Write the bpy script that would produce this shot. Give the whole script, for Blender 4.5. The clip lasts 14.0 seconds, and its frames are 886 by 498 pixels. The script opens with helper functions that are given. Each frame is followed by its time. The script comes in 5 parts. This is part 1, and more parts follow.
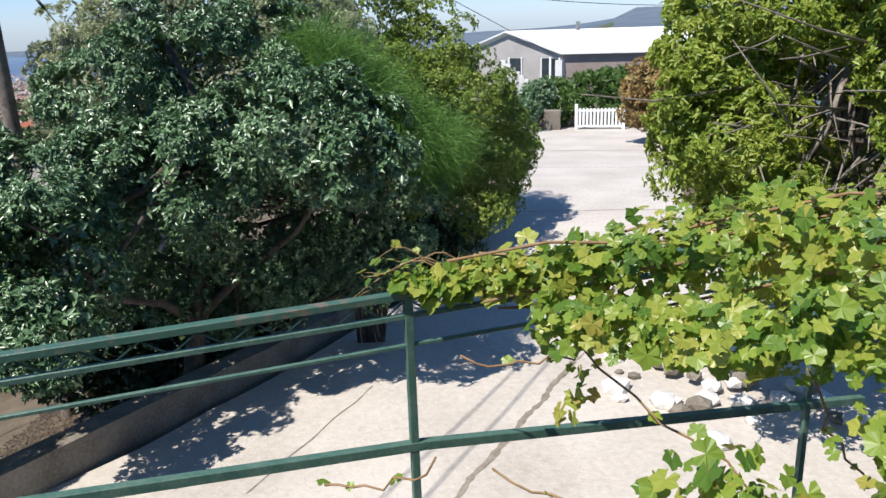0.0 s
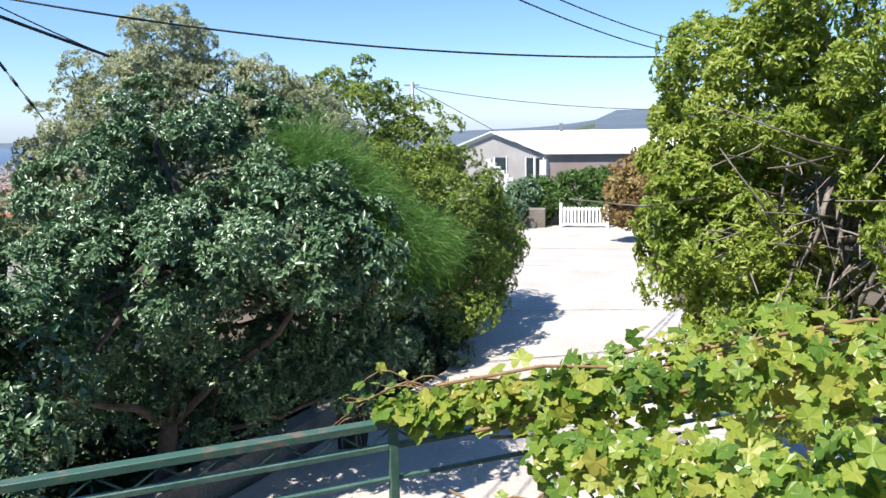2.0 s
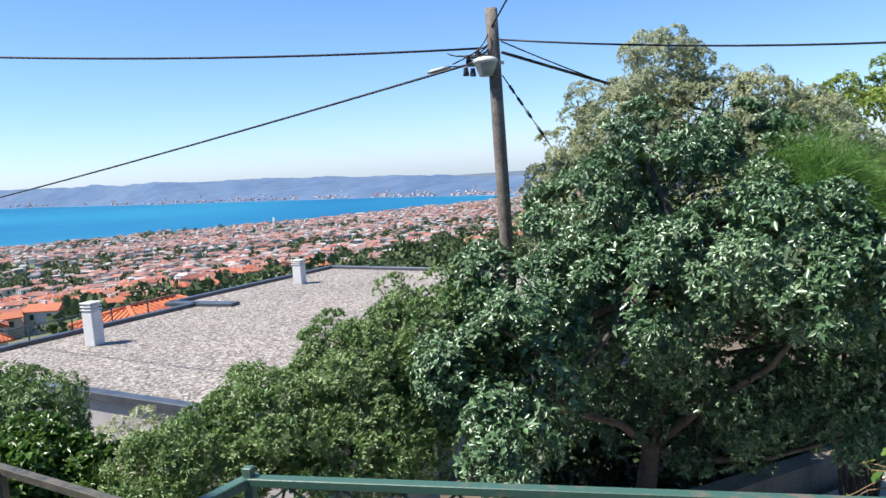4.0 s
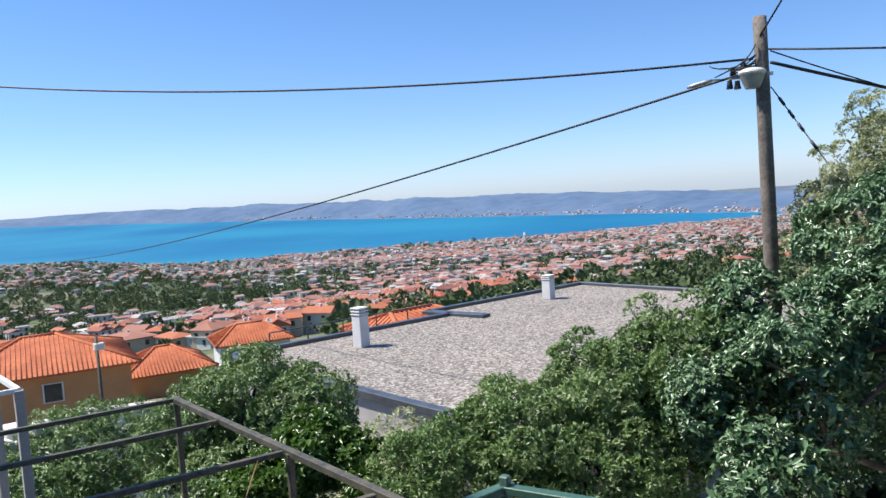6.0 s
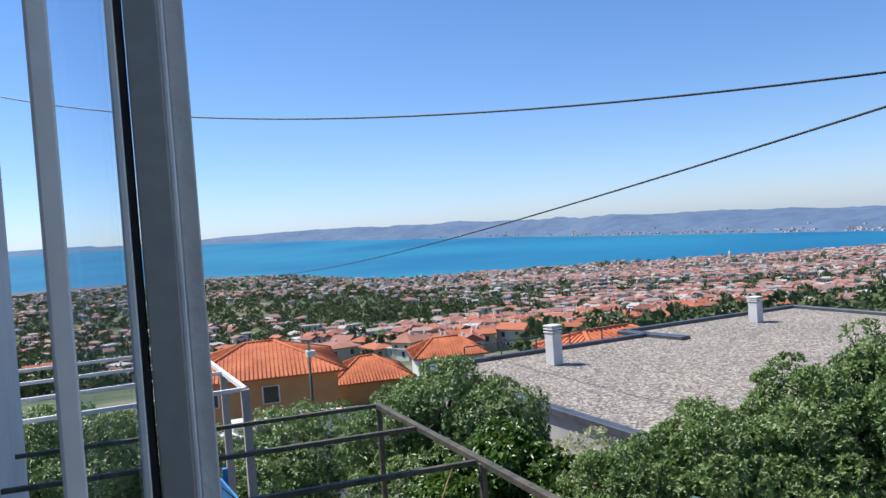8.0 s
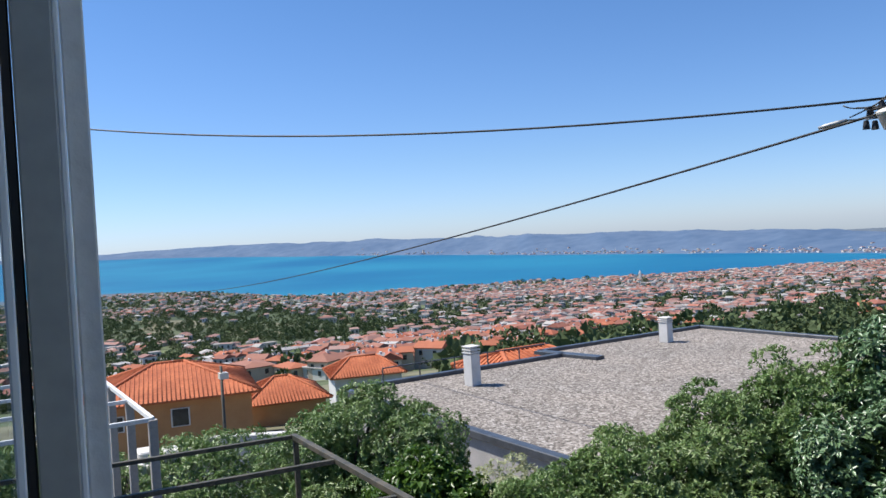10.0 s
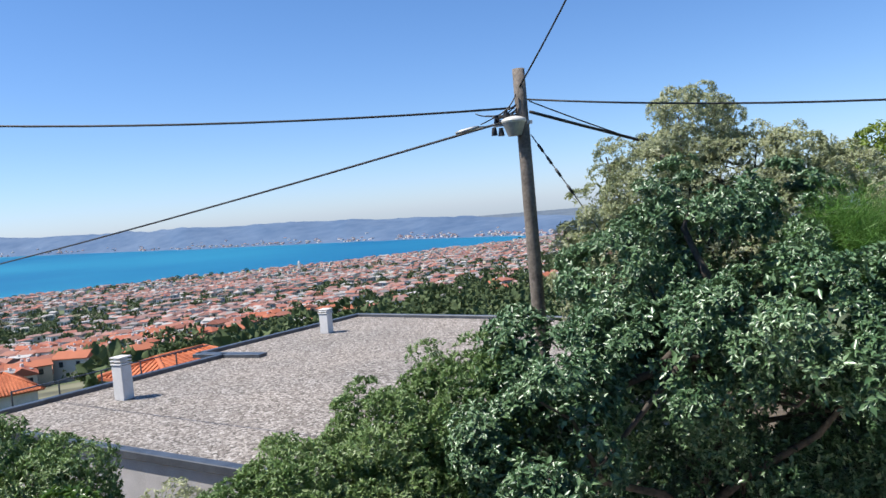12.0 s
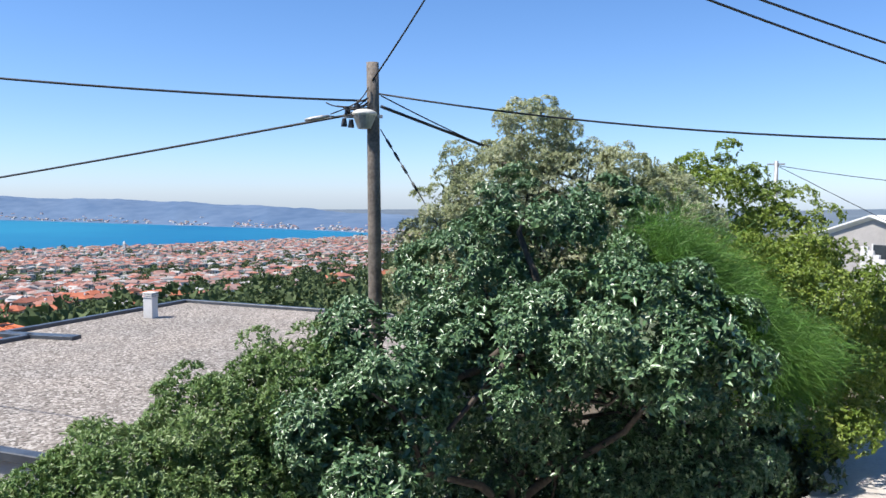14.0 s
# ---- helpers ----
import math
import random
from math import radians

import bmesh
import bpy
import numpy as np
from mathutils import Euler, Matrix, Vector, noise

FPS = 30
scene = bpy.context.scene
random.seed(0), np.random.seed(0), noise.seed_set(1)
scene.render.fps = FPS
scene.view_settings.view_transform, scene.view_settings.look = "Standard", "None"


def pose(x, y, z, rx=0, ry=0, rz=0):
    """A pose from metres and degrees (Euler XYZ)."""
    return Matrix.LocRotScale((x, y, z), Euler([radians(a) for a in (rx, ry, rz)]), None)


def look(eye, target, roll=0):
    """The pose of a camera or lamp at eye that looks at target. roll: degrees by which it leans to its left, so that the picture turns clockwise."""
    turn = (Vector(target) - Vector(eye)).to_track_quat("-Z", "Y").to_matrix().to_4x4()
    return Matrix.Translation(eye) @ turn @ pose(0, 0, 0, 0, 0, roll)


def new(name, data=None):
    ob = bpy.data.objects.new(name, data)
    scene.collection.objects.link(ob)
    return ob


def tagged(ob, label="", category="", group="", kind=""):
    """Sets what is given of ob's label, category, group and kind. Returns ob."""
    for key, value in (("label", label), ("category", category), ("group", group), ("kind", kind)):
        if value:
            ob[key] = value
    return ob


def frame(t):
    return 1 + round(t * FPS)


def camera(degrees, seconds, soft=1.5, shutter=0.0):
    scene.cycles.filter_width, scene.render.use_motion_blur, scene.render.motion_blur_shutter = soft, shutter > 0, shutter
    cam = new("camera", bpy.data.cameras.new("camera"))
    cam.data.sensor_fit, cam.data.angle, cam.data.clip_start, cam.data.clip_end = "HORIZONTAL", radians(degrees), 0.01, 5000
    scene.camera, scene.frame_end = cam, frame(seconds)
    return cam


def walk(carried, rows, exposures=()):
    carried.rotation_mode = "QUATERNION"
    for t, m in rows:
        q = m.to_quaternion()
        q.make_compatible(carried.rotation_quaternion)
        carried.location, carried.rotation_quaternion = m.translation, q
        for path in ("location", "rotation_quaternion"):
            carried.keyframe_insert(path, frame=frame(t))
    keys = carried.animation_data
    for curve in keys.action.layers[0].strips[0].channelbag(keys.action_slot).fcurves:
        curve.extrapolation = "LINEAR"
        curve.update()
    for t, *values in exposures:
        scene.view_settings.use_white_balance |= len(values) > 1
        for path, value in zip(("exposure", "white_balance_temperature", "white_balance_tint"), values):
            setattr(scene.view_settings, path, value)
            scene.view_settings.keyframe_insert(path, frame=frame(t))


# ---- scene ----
# ---- camera and its path ----
cam = camera(60.0, 14.0)
ROWS = [
    (0, pose(0.001, 0.000, 0.000, 73.55, 1.86, -1.46)),
    (0.5, pose(0.011, 0.107, -0.028, 69.49, 3.84, -1.01)),
    (1, pose(0.013, 0.136, 0.040, 76.04, -0.38, -10.00)),
    (1.5, pose(0.005, 0.216, 0.065, 81.12, 2.48, -12.18)),
    (2, pose(-0.010, 0.202, 0.053, 80.54, 1.04, -2.44)),
    (2.5, pose(-0.028, 0.320, 0.026, 79.51, 1.77, 7.02)),
    (3, pose(-0.066, 0.376, 0.012, 80.81, -0.86, 14.78)),
    (3.5, pose(-0.088, 0.415, 0.000, 81.06, 2.37, 23.81)),
    (4, pose(-0.102, 0.403, 0.026, 83.66, 3.82, 32.74)),
    (4.2, pose(-0.064, 0.364, 0.020, 83.64, 3.08, 35.20)),
    (6.3, pose(-0.056, 0.297, 0.072, 85.99, 3.74, 53.48)),
    (6.5, pose(-0.078, 0.290, 0.072, 85.75, 3.50, 54.96)),
    (7, pose(-0.101, 0.278, 0.069, 86.52, 4.68, 58.70)),
    (7.5, pose(0.050, 0.253, 0.081, 87.33, 4.23, 63.18)),
    (7.7, pose(0.071, 0.246, 0.073, 88.33, 4.11, 65.78)),
    (9.8, pose(-0.080, 0.272, 0.154, 89.70, 3.48, 61.57)),
    (10, pose(-0.059, 0.274, 0.163, 89.30, 3.38, 59.66)),
    (10.5, pose(-0.077, 0.319, 0.184, 89.41, 4.65, 52.98)),
    (11, pose(-0.082, 0.382, 0.282, 87.79, 5.04, 46.00)),
    (11.5, pose(-0.131, 0.431, 0.346, 88.60, 4.02, 39.56)),
    (12, pose(-0.219, 0.439, 0.311, 86.85, 4.73, 34.46)),
    (12.5, pose(-0.244, 0.403, 0.290, 87.44, 5.49, 27.20)),
    (13, pose(-0.198, 0.306, 0.297, 85.89, 0.68, 24.76)),
    (13.5, pose(-0.202, 0.365, 0.267, 85.25, -0.31, 21.50)),
    (14, pose(-0.218, 0.402, 0.256, 86.16, -0.20, 22.83)),
]
walk(cam, ROWS, [(0, 0.42), (1.0, 0.47), (1.6, 0.72), (2.2, 0.75), (3, 0.8), (4, 0.72), (6.5, 0.5), (7.5, 0.42), (10, 0.32), (11.2, 0.36), (12.5, 0.5), (14, 0.6)])

# ---- sun and sky ----
SUN_EL = radians(57)
SUN_DIR = Vector((-0.74, -0.67, 0)).normalized() * math.cos(SUN_EL) + Vector((0, 0, math.sin(SUN_EL)))
world = bpy.data.worlds.new("world")
scene.world = world
world.use_nodes = True
wn = world.node_tree.nodes
sky = wn.new("ShaderNodeTexSky")
sky.sky_type, sky.sun_disc = "NISHITA", False
sky.sun_elevation, sky.sun_rotation = SUN_EL, math.atan2(SUN_DIR.x, SUN_DIR.y)
sky.altitude, sky.air_density, sky.dust_density, sky.ozone_density = 100, 1.0, 0.3, 3.0
wn["Background"].inputs["Strength"].default_value = 0.107
# a clear blue day: the haze near the horizon is white rather than yellow
place = wn.new("ShaderNodeTexCoord")
split = wn.new("ShaderNodeSeparateXYZ")
tint = wn.new("ShaderNodeValToRGB")
tint.color_ramp.elements[0].position, tint.color_ramp.elements[1].position = 0.0, 0.45
tint.color_ramp.elements[0].color, tint.color_ramp.elements[1].color = (0.73, 0.89, 1.34, 1), (0.50, 0.77, 1.03, 1)
mid_tint = tint.color_ramp.elements.new(0.10)
mid_tint.color = (0.65, 0.82, 1.12, 1)
blend = wn.new("ShaderNodeMix")
blend.data_type, blend.blend_type = "RGBA", "MULTIPLY"
blend.inputs["Factor"].default_value = 1.0
wl = world.node_tree.links
wl.new(place.outputs["Generated"], split.inputs[0])
wl.new(split.outputs["Z"], tint.inputs["Fac"])
wl.new(sky.outputs[0], blend.inputs["A"])
wl.new(tint.outputs[0], blend.inputs["B"])
wl.new(blend.outputs["Result"], wn["Background"].inputs["Color"])
sun_data = bpy.data.lights.new("sun", "SUN")
sun_data.energy, sun_data.angle, sun_data.color = 5.0, radians(0.53), (1.0, 0.95, 0.88)
sun = new("sun", sun_data)
sun.matrix_world = look((0, 0, 40), Vector((0, 0, 40)) - SUN_DIR)


# ---- materials ----
def material(name, dark, light, scale=4.0, rough=0.7, bump=0.0, bump_scale=None, fine=30.0, metal=0.0, spread=(0.35, 0.65), spec=0.5):
    """A surface that varies between two colours at a coarse and a fine scale, with a fine relief."""
    m = bpy.data.materials.new(name)
    m.use_nodes = True
    n, k = m.node_tree.nodes, m.node_tree.links
    b = n["Principled BSDF"]
    co = n.new("ShaderNodeTexCoord")
    coarse, small = n.new("ShaderNodeTexNoise"), n.new("ShaderNodeTexNoise")
    coarse.inputs["Scale"].default_value, small.inputs["Scale"].default_value = scale, fine
    coarse.inputs["Detail"].default_value, small.inputs["Detail"].default_value = 6, 4
    mix = n.new("ShaderNodeMath")
    mix.operation = "MULTIPLY_ADD"
    mix.inputs[1].default_value = 0.45
    half = n.new("ShaderNodeMath")
    half.operation = "MULTIPLY"
    half.inputs[1].default_value = 0.55
    ramp = n.new("ShaderNodeValToRGB")
    ramp.color_ramp.elements[0].position, ramp.color_ramp.elements[1].position = spread
    ramp.color_ramp.elements[0].color, ramp.color_ramp.elements[1].color = (*dark, 1), (*light, 1)
    for t in (coarse, small):
        k.new(co.outputs["Object"], t.inputs["Vector"])
    k.new(coarse.outputs["Fac"], half.inputs[0])
    k.new(small.outputs["Fac"], mix.inputs[0])
    k.new(half.outputs[0], mix.inputs[2])
    k.new(mix.outputs[0], ramp.inputs["Fac"])
    k.new(ramp.outputs[0], b.inputs["Base Color"])
    b.inputs["Roughness"].default_value, b.inputs["Metallic"].default_value = rough, metal
    b.inputs["Specular IOR Level"].default_value = spec
    if bump:
        r = n.new("ShaderNodeTexNoise")
        r.inputs["Scale"].default_value, r.inputs["Detail"].default_value = bump_scale or fine, 5
        bp = n.new("ShaderNodeBump")
        bp.inputs["Strength"].default_value, bp.inputs["Distance"].default_value = 0.8, bump
        k.new(co.outputs["Object"], r.inputs["Vector"])
        k.new(r.outputs["Fac"], bp.inputs["Height"])
        k.new(bp.outputs[0], b.inputs["Normal"])
    return m


def leaf_material(name, colours, rough=0.4, glow=0.3, patch=0.9, spec=0.5):
    """Leaves: the colour differs from leaf to leaf and from patch to patch; some light passes through."""
    m = bpy.data.materials.new(name)
    m.use_nodes = True
    n, k = m.node_tree.nodes, m.node_tree.links
    b = n["Principled BSDF"]
    geo, noise_t = n.new("ShaderNodeNewGeometry"), n.new("ShaderNodeTexNoise")
    info = n.new("ShaderNodeObjectInfo")
    noise_t.inputs["Scale"].default_value, noise_t.inputs["Detail"].default_value = patch, 3
    k.new(geo.outputs["Position"], noise_t.inputs["Vector"])
    add = n.new("ShaderNodeMath")
    add.operation = "ADD"
    k.new(geo.outputs["Random Per Island"], add.inputs[0])
    k.new(info.outputs["Random"], add.inputs[1])
    wrap = n.new("ShaderNodeMath")
    wrap.operation = "FRACT"
    k.new(add.outputs[0], wrap.inputs[0])
    mul, sub = n.new("ShaderNodeMath"), n.new("ShaderNodeMath")
    mul.operation, sub.operation = "MULTIPLY_ADD", "MULTIPLY_ADD"
    mul.inputs[1].default_value, mul.inputs[2].default_value = 0.55, 0.0
    k.new(wrap.outputs[0], mul.inputs[0])
    sub.inputs[1].default_value = 0.9
    k.new(noise_t.outputs["Fac"], sub.inputs[0])
    k.new(mul.outputs[0], sub.inputs[2])
    shift = n.new("ShaderNodeMath")
    shift.operation = "SUBTRACT"
    shift.inputs[1].default_value = 0.22
    k.new(sub.outputs[0], shift.inputs[0])
    ramp = n.new("ShaderNodeValToRGB")
    e = ramp.color_ramp.elements
    while len(e) < len(colours):
        e.new(0.5)
    for i, c in enumerate(colours):
        e[i].position, e[i].color = i / (len(colours) - 1), (*c, 1)
    k.new(shift.outputs[0], ramp.inputs["Fac"])
    k.new(ramp.outputs[0], b.inputs["Base Color"])
    b.inputs["Roughness"].default_value, b.inputs["Specular IOR Level"].default_value = rough, spec
    tr, mx = n.new("ShaderNodeBsdfTranslucent"), n.new("ShaderNodeMixShader")
    k.new(ramp.outputs[0], tr.inputs["Color"])
    mx.inputs[0].default_value = glow
    k.new(b.outputs[0], mx.inputs[1])
    k.new(tr.outputs[0], mx.inputs[2])
    k.new(mx.outputs[0], n["Material Output"].inputs["Surface"])
    return m


def island_material(name, colours, rough=0.8):
    """Many joined pieces, each with a colour of its own out of a row of colours."""
    m = bpy.data.materials.new(name)
    m.use_nodes = True
    n, k = m.node_tree.nodes, m.node_tree.links
    b, geo, ramp = n["Principled BSDF"], n.new("ShaderNodeNewGeometry"), n.new("ShaderNodeValToRGB")
    ramp.color_ramp.interpolation = "CONSTANT"
    e = ramp.color_ramp.elements
    while len(e) < len(colours):
        e.new(0.5)
    for i, c in enumerate(colours):
        e[i].position, e[i].color = i / len(colours), (*c, 1)
    fine, mx = n.new("ShaderNodeTexNoise"), n.new("ShaderNodeMix")
    fine.inputs["Scale"].default_value = 0.9
    mx.data_type, mx.blend_type = "RGBA", "MULTIPLY"
    mx.inputs["Factor"].default_value = 0.25
    k.new(geo.outputs["Position"], fine.inputs["Vector"])
    k.new(geo.outputs["Random Per Island"], ramp.inputs["Fac"])
    k.new(ramp.outputs[0], mx.inputs["A"])
    k.new(fine.outputs["Fac"], mx.inputs["B"])
    k.new(mx.outputs["Result"], b.inputs["Base Color"])
    b.inputs["Roughness"].default_value = rough
    return m


M_GROUND = material("dry_earth", (0.06, 0.042, 0.025), (0.16, 0.125, 0.08), 1.2, 0.95, 0.03, 9)
M_ROAD = material("pale_concrete", (0.38, 0.34, 0.295), (0.54, 0.495, 0.445), 0.7, 0.9, 0.012, 25, fine=14, spread=(0.3, 0.62))
M_KERB = material("old_concrete", (0.13, 0.11, 0.085), (0.27, 0.24, 0.20), 2.5, 0.95, 0.01, 30)
M_CRACK = material("joint_dirt", (0.16, 0.13, 0.10), (0.30, 0.26, 0.21), 6, 1.0)
M_GREEN = material("green_paint", (0.035, 0.10, 0.075), (0.10, 0.17, 0.13), 9, 0.5, 0.002, 60, fine=60)
M_HANDRAIL = material("worn_green_and_rust", (0.045, 0.11, 0.08), (0.24, 0.13, 0.10), 1.3, 0.5, 0.002, 60, fine=22, spread=(0.56, 0.72))
M_RUSTY = material("rusty_green_steel", (0.03, 0.036, 0.03), (0.13, 0.11, 0.08), 7, 0.6, 0.002, 50, fine=45)
M_POLE = material("weathered_pole_wood", (0.09, 0.075, 0.06), (0.24, 0.20, 0.165), 3, 0.85, 0.01, 18, fine=24)
M_CABLE = material("black_cable", (0.012, 0.012, 0.013), (0.03, 0.03, 0.032), 5, 0.55)
M_METAL = material("grey_metal", (0.30, 0.30, 0.29), (0.45, 0.45, 0.44), 6, 0.5, metal=0.6)
M_LAMPGLASS = material("milky_glass", (0.62, 0.58, 0.50), (0.75, 0.72, 0.65), 8, 0.3)
M_WHITE = material("white_render", (0.58, 0.56, 0.53), (0.74, 0.72, 0.69), 2, 0.85, 0.004, 40)
M_WHITE_PAINT = material("white_paint", (0.74, 0.74, 0.73), (0.84, 0.84, 0.83), 3, 0.5)
M_GREYWALL = material("grey_render", (0.34, 0.32, 0.30), (0.46, 0.43, 0.41), 1.5, 0.9, 0.004, 30)
M_SHADEWALL = material("shaded_brown_render", (0.22, 0.17, 0.14), (0.34, 0.28, 0.25), 1.2, 0.9)
M_FLASH = material("dark_flashing", (0.035, 0.04, 0.05), (0.085, 0.095, 0.11), 2, 0.35)
M_BARK = material("grey_bark", (0.035, 0.03, 0.024), (0.12, 0.10, 0.08), 5, 0.95, 0.01, 30)
M_BARE = material("bare_grey_twig", (0.11, 0.09, 0.075), (0.30, 0.26, 0.22), 6, 0.9)
M_VINE_WOOD = material("vine_cane", (0.16, 0.09, 0.04), (0.34, 0.22, 0.11), 8, 0.8)
M_ORANGE = material("orange_render", (0.50, 0.24, 0.10), (0.62, 0.33, 0.15), 0.8, 0.9)
M_BLUE = material("blue_sheet", (0.03, 0.16, 0.42), (0.06, 0.26, 0.58), 3, 0.5)
M_PVC = material("grey_plastic_frame", (0.30, 0.30, 0.275), (0.37, 0.37, 0.34), 3, 0.45)
# near-black base colour that stands for deep shade at the window
M_SHADEBLACK = material("near_black_shade", (0.012, 0.011, 0.010), (0.03, 0.027, 0.024), 4, 0.6)
M_DARKGLASS = material("dark_window_glass", (0.02, 0.025, 0.03), (0.05, 0.06, 0.07), 2, 0.12)
# the haze over the far ridge is put into its blue base colour
M_FARLAND = material("hazed_far_ridge", (0.055, 0.105, 0.19), (0.12, 0.175, 0.26), 0.006, 1.0, fine=0.03, spread=(0.35, 0.7))
# blue-grey slopes: distance haze is mixed into the base colour
M_HILL = material("hazed_hills", (0.06, 0.09, 0.125), (0.14, 0.17, 0.20), 0.01, 1.0, fine=0.06)

M_TILE = material("terracotta_tiles", (0.34, 0.085, 0.032), (0.58, 0.18, 0.075), 0.6, 0.85, fine=5)


def gravel_material():
    """Rounded roof pebbles, each of its own grey, pink or buff shade, over broad dusty patches."""
    m = bpy.data.materials.new("roof_gravel")
    m.use_nodes = True
    n, k = m.node_tree.nodes, m.node_tree.links
    b, geo = n["Principled BSDF"], n.new("ShaderNodeNewGeometry")
    vor, ramp, patch, mx, bp = n.new("ShaderNodeTexVoronoi"), n.new("ShaderNodeValToRGB"), n.new("ShaderNodeTexNoise"), n.new("ShaderNodeMix"), n.new("ShaderNodeBump")
    vor.inputs["Scale"].default_value = 15.0
    patch.inputs["Scale"].default_value, patch.inputs["Detail"].default_value = 0.35, 6
    grey = n.new("ShaderNodeSeparateColor")
    e = ramp.color_ramp.elements
    e.new(0.35), e.new(0.7)
    for i, (p, c) in enumerate(((0.0, (0.10, 0.088, 0.076)), (0.35, (0.22, 0.19, 0.165)), (0.7, (0.33, 0.295, 0.26)), (1.0, (0.52, 0.48, 0.44)))):
        e[i].position, e[i].color = p, (*c, 1)
    tone = n.new("ShaderNodeValToRGB")
    tone.color_ramp.elements[0].position, tone.color_ramp.elements[1].position = 0.3, 0.7
    tone.color_ramp.elements[0].color, tone.color_ramp.elements[1].color = (0.8, 0.8, 0.8, 1), (1.0, 0.97, 0.94, 1)
    mx.data_type, mx.blend_type = "RGBA", "MULTIPLY"
    mx.inputs["Factor"].default_value = 1.0
    bp.inputs["Strength"].default_value, bp.inputs["Distance"].default_value, bp.invert = 0.8, 0.02, True
    for t in (vor, patch):
        k.new(geo.outputs["Position"], t.inputs["Vector"])
    k.new(vor.outputs["Color"], grey.inputs[0])
    k.new(grey.outputs[0], ramp.inputs["Fac"])
    k.new(patch.outputs["Fac"], tone.inputs["Fac"])
    k.new(ramp.outputs[0], mx.inputs["A"])
    k.new(tone.outputs[0], mx.inputs["B"])
    k.new(mx.outputs["Result"], b.inputs["Base Color"])
    k.new(vor.outputs["Distance"], bp.inputs["Height"])
    k.new(bp.outputs[0], b.inputs["Normal"])
    b.inputs["Roughness"].default_value = 0.95
    return m


M_GRAVEL = gravel_material()


def fields_material():
    """Small plots of vines, olives, grass and bare earth."""
    m = bpy.data.materials.new("fields")
    m.use_nodes = True
    n, k = m.node_tree.nodes, m.node_tree.links
    b, geo = n["Principled BSDF"], n.new("ShaderNodeNewGeometry")
    vor, ramp, fine, mx, turn = n.new("ShaderNodeTexVoronoi"), n.new("ShaderNodeValToRGB"), n.new("ShaderNodeTexNoise"), n.new("ShaderNodeMix"), n.new("ShaderNodeMapping")
    turn.inputs["Rotation"].default_value, turn.inputs["Scale"].default_value = (0, 0, 0.6), (1.0, 2.2, 1.0)
    vor.inputs["Scale"].default_value = 0.018
    fine.inputs["Scale"].default_value, fine.inputs["Detail"].default_value = 0.12, 6
    grey = n.new("ShaderNodeSeparateColor")
    ramp.color_ramp.interpolation = "CONSTANT"
    e = ramp.color_ramp.elements
    plots = ((0.055, 0.085, 0.03), (0.085, 0.12, 0.045), (0.13, 0.16, 0.065), (0.07, 0.10, 0.035), (0.20, 0.19, 0.11), (0.10, 0.125, 0.055))
    while len(e) < len(plots):
        e.new(0.5)
    for i, c in enumerate(plots):
        e[i].position, e[i].color = i / len(plots), (*c, 1)
    mx.data_type, mx.blend_type = "RGBA", "MULTIPLY"
    mx.inputs["Factor"].default_value = 0.6
    spread = n.new("ShaderNodeValToRGB")
    spread.color_ramp.elements[0].position, spread.color_ramp.elements[1].position = 0.35, 0.6
    k.new(geo.outputs["Position"], turn.inputs["Vector"])
    k.new(turn.outputs[0], vor.inputs["Vector"])
    k.new(geo.outputs["Position"], fine.inputs["Vector"])
    k.new(vor.outputs["Color"], grey.inputs[0])
    k.new(grey.outputs[0], ramp.inputs["Fac"])
    k.new(fine.outputs["Fac"], spread.inputs["Fac"])
    k.new(ramp.outputs[0], mx.inputs["A"])
    k.new(spread.outputs[0], mx.inputs["B"])
    k.new(mx.outputs["Result"], b.inputs["Base Color"])
    b.inputs["Roughness"].default_value = 0.95
    return m


M_FIELDS = fields_material()


def sea_material():
    m = bpy.data.materials.new("sea_water")
    m.use_nodes = True
    n, k = m.node_tree.nodes, m.node_tree.links
    b = n["Principled BSDF"]
    geo, t, ramp = n.new("ShaderNodeNewGeometry"), n.new("ShaderNodeTexNoise"), n.new("ShaderNodeValToRGB")
    t.inputs["Scale"].default_value, t.inputs["Detail"].default_value = 0.0018, 5
    ramp.color_ramp.elements[0].position, ramp.color_ramp.elements[1].position = 0.35, 0.7
    ramp.color_ramp.elements[0].color, ramp.color_ramp.elements[1].color = (0.006, 0.118, 0.245, 1), (0.018, 0.195, 0.31, 1)
    k.new(geo.outputs["Position"], t.inputs["Vector"])
    k.new(t.outputs["Fac"], ramp.inputs["Fac"])
    k.new(ramp.outputs[0], b.inputs["Base Color"])
    b.inputs["Roughness"].default_value, b.inputs["Specular IOR Level"].default_value = 0.6, 0.15
    return m


M_SEA = sea_material()
L_DARK = leaf_material("glossy_dark_leaves", [(0.028, 0.07, 0.03), (0.068, 0.14, 0.06), (0.15, 0.25, 0.115), (0.29, 0.39, 0.23)], 0.34, 0.07, 0.9, 0.6)
L_OLIVE = leaf_material("silvery_olive_leaves", [(0.20, 0.24, 0.11), (0.33, 0.37, 0.19), (0.47, 0.49, 0.31), (0.56, 0.56, 0.41)], 0.5, 0.32)
L_OLIVE2 = leaf_material("grey_green_leaves", [(0.05, 0.105, 0.03), (0.12, 0.215, 0.06), (0.23, 0.33, 0.12), (0.37, 0.43, 0.24)], 0.42, 0.2)
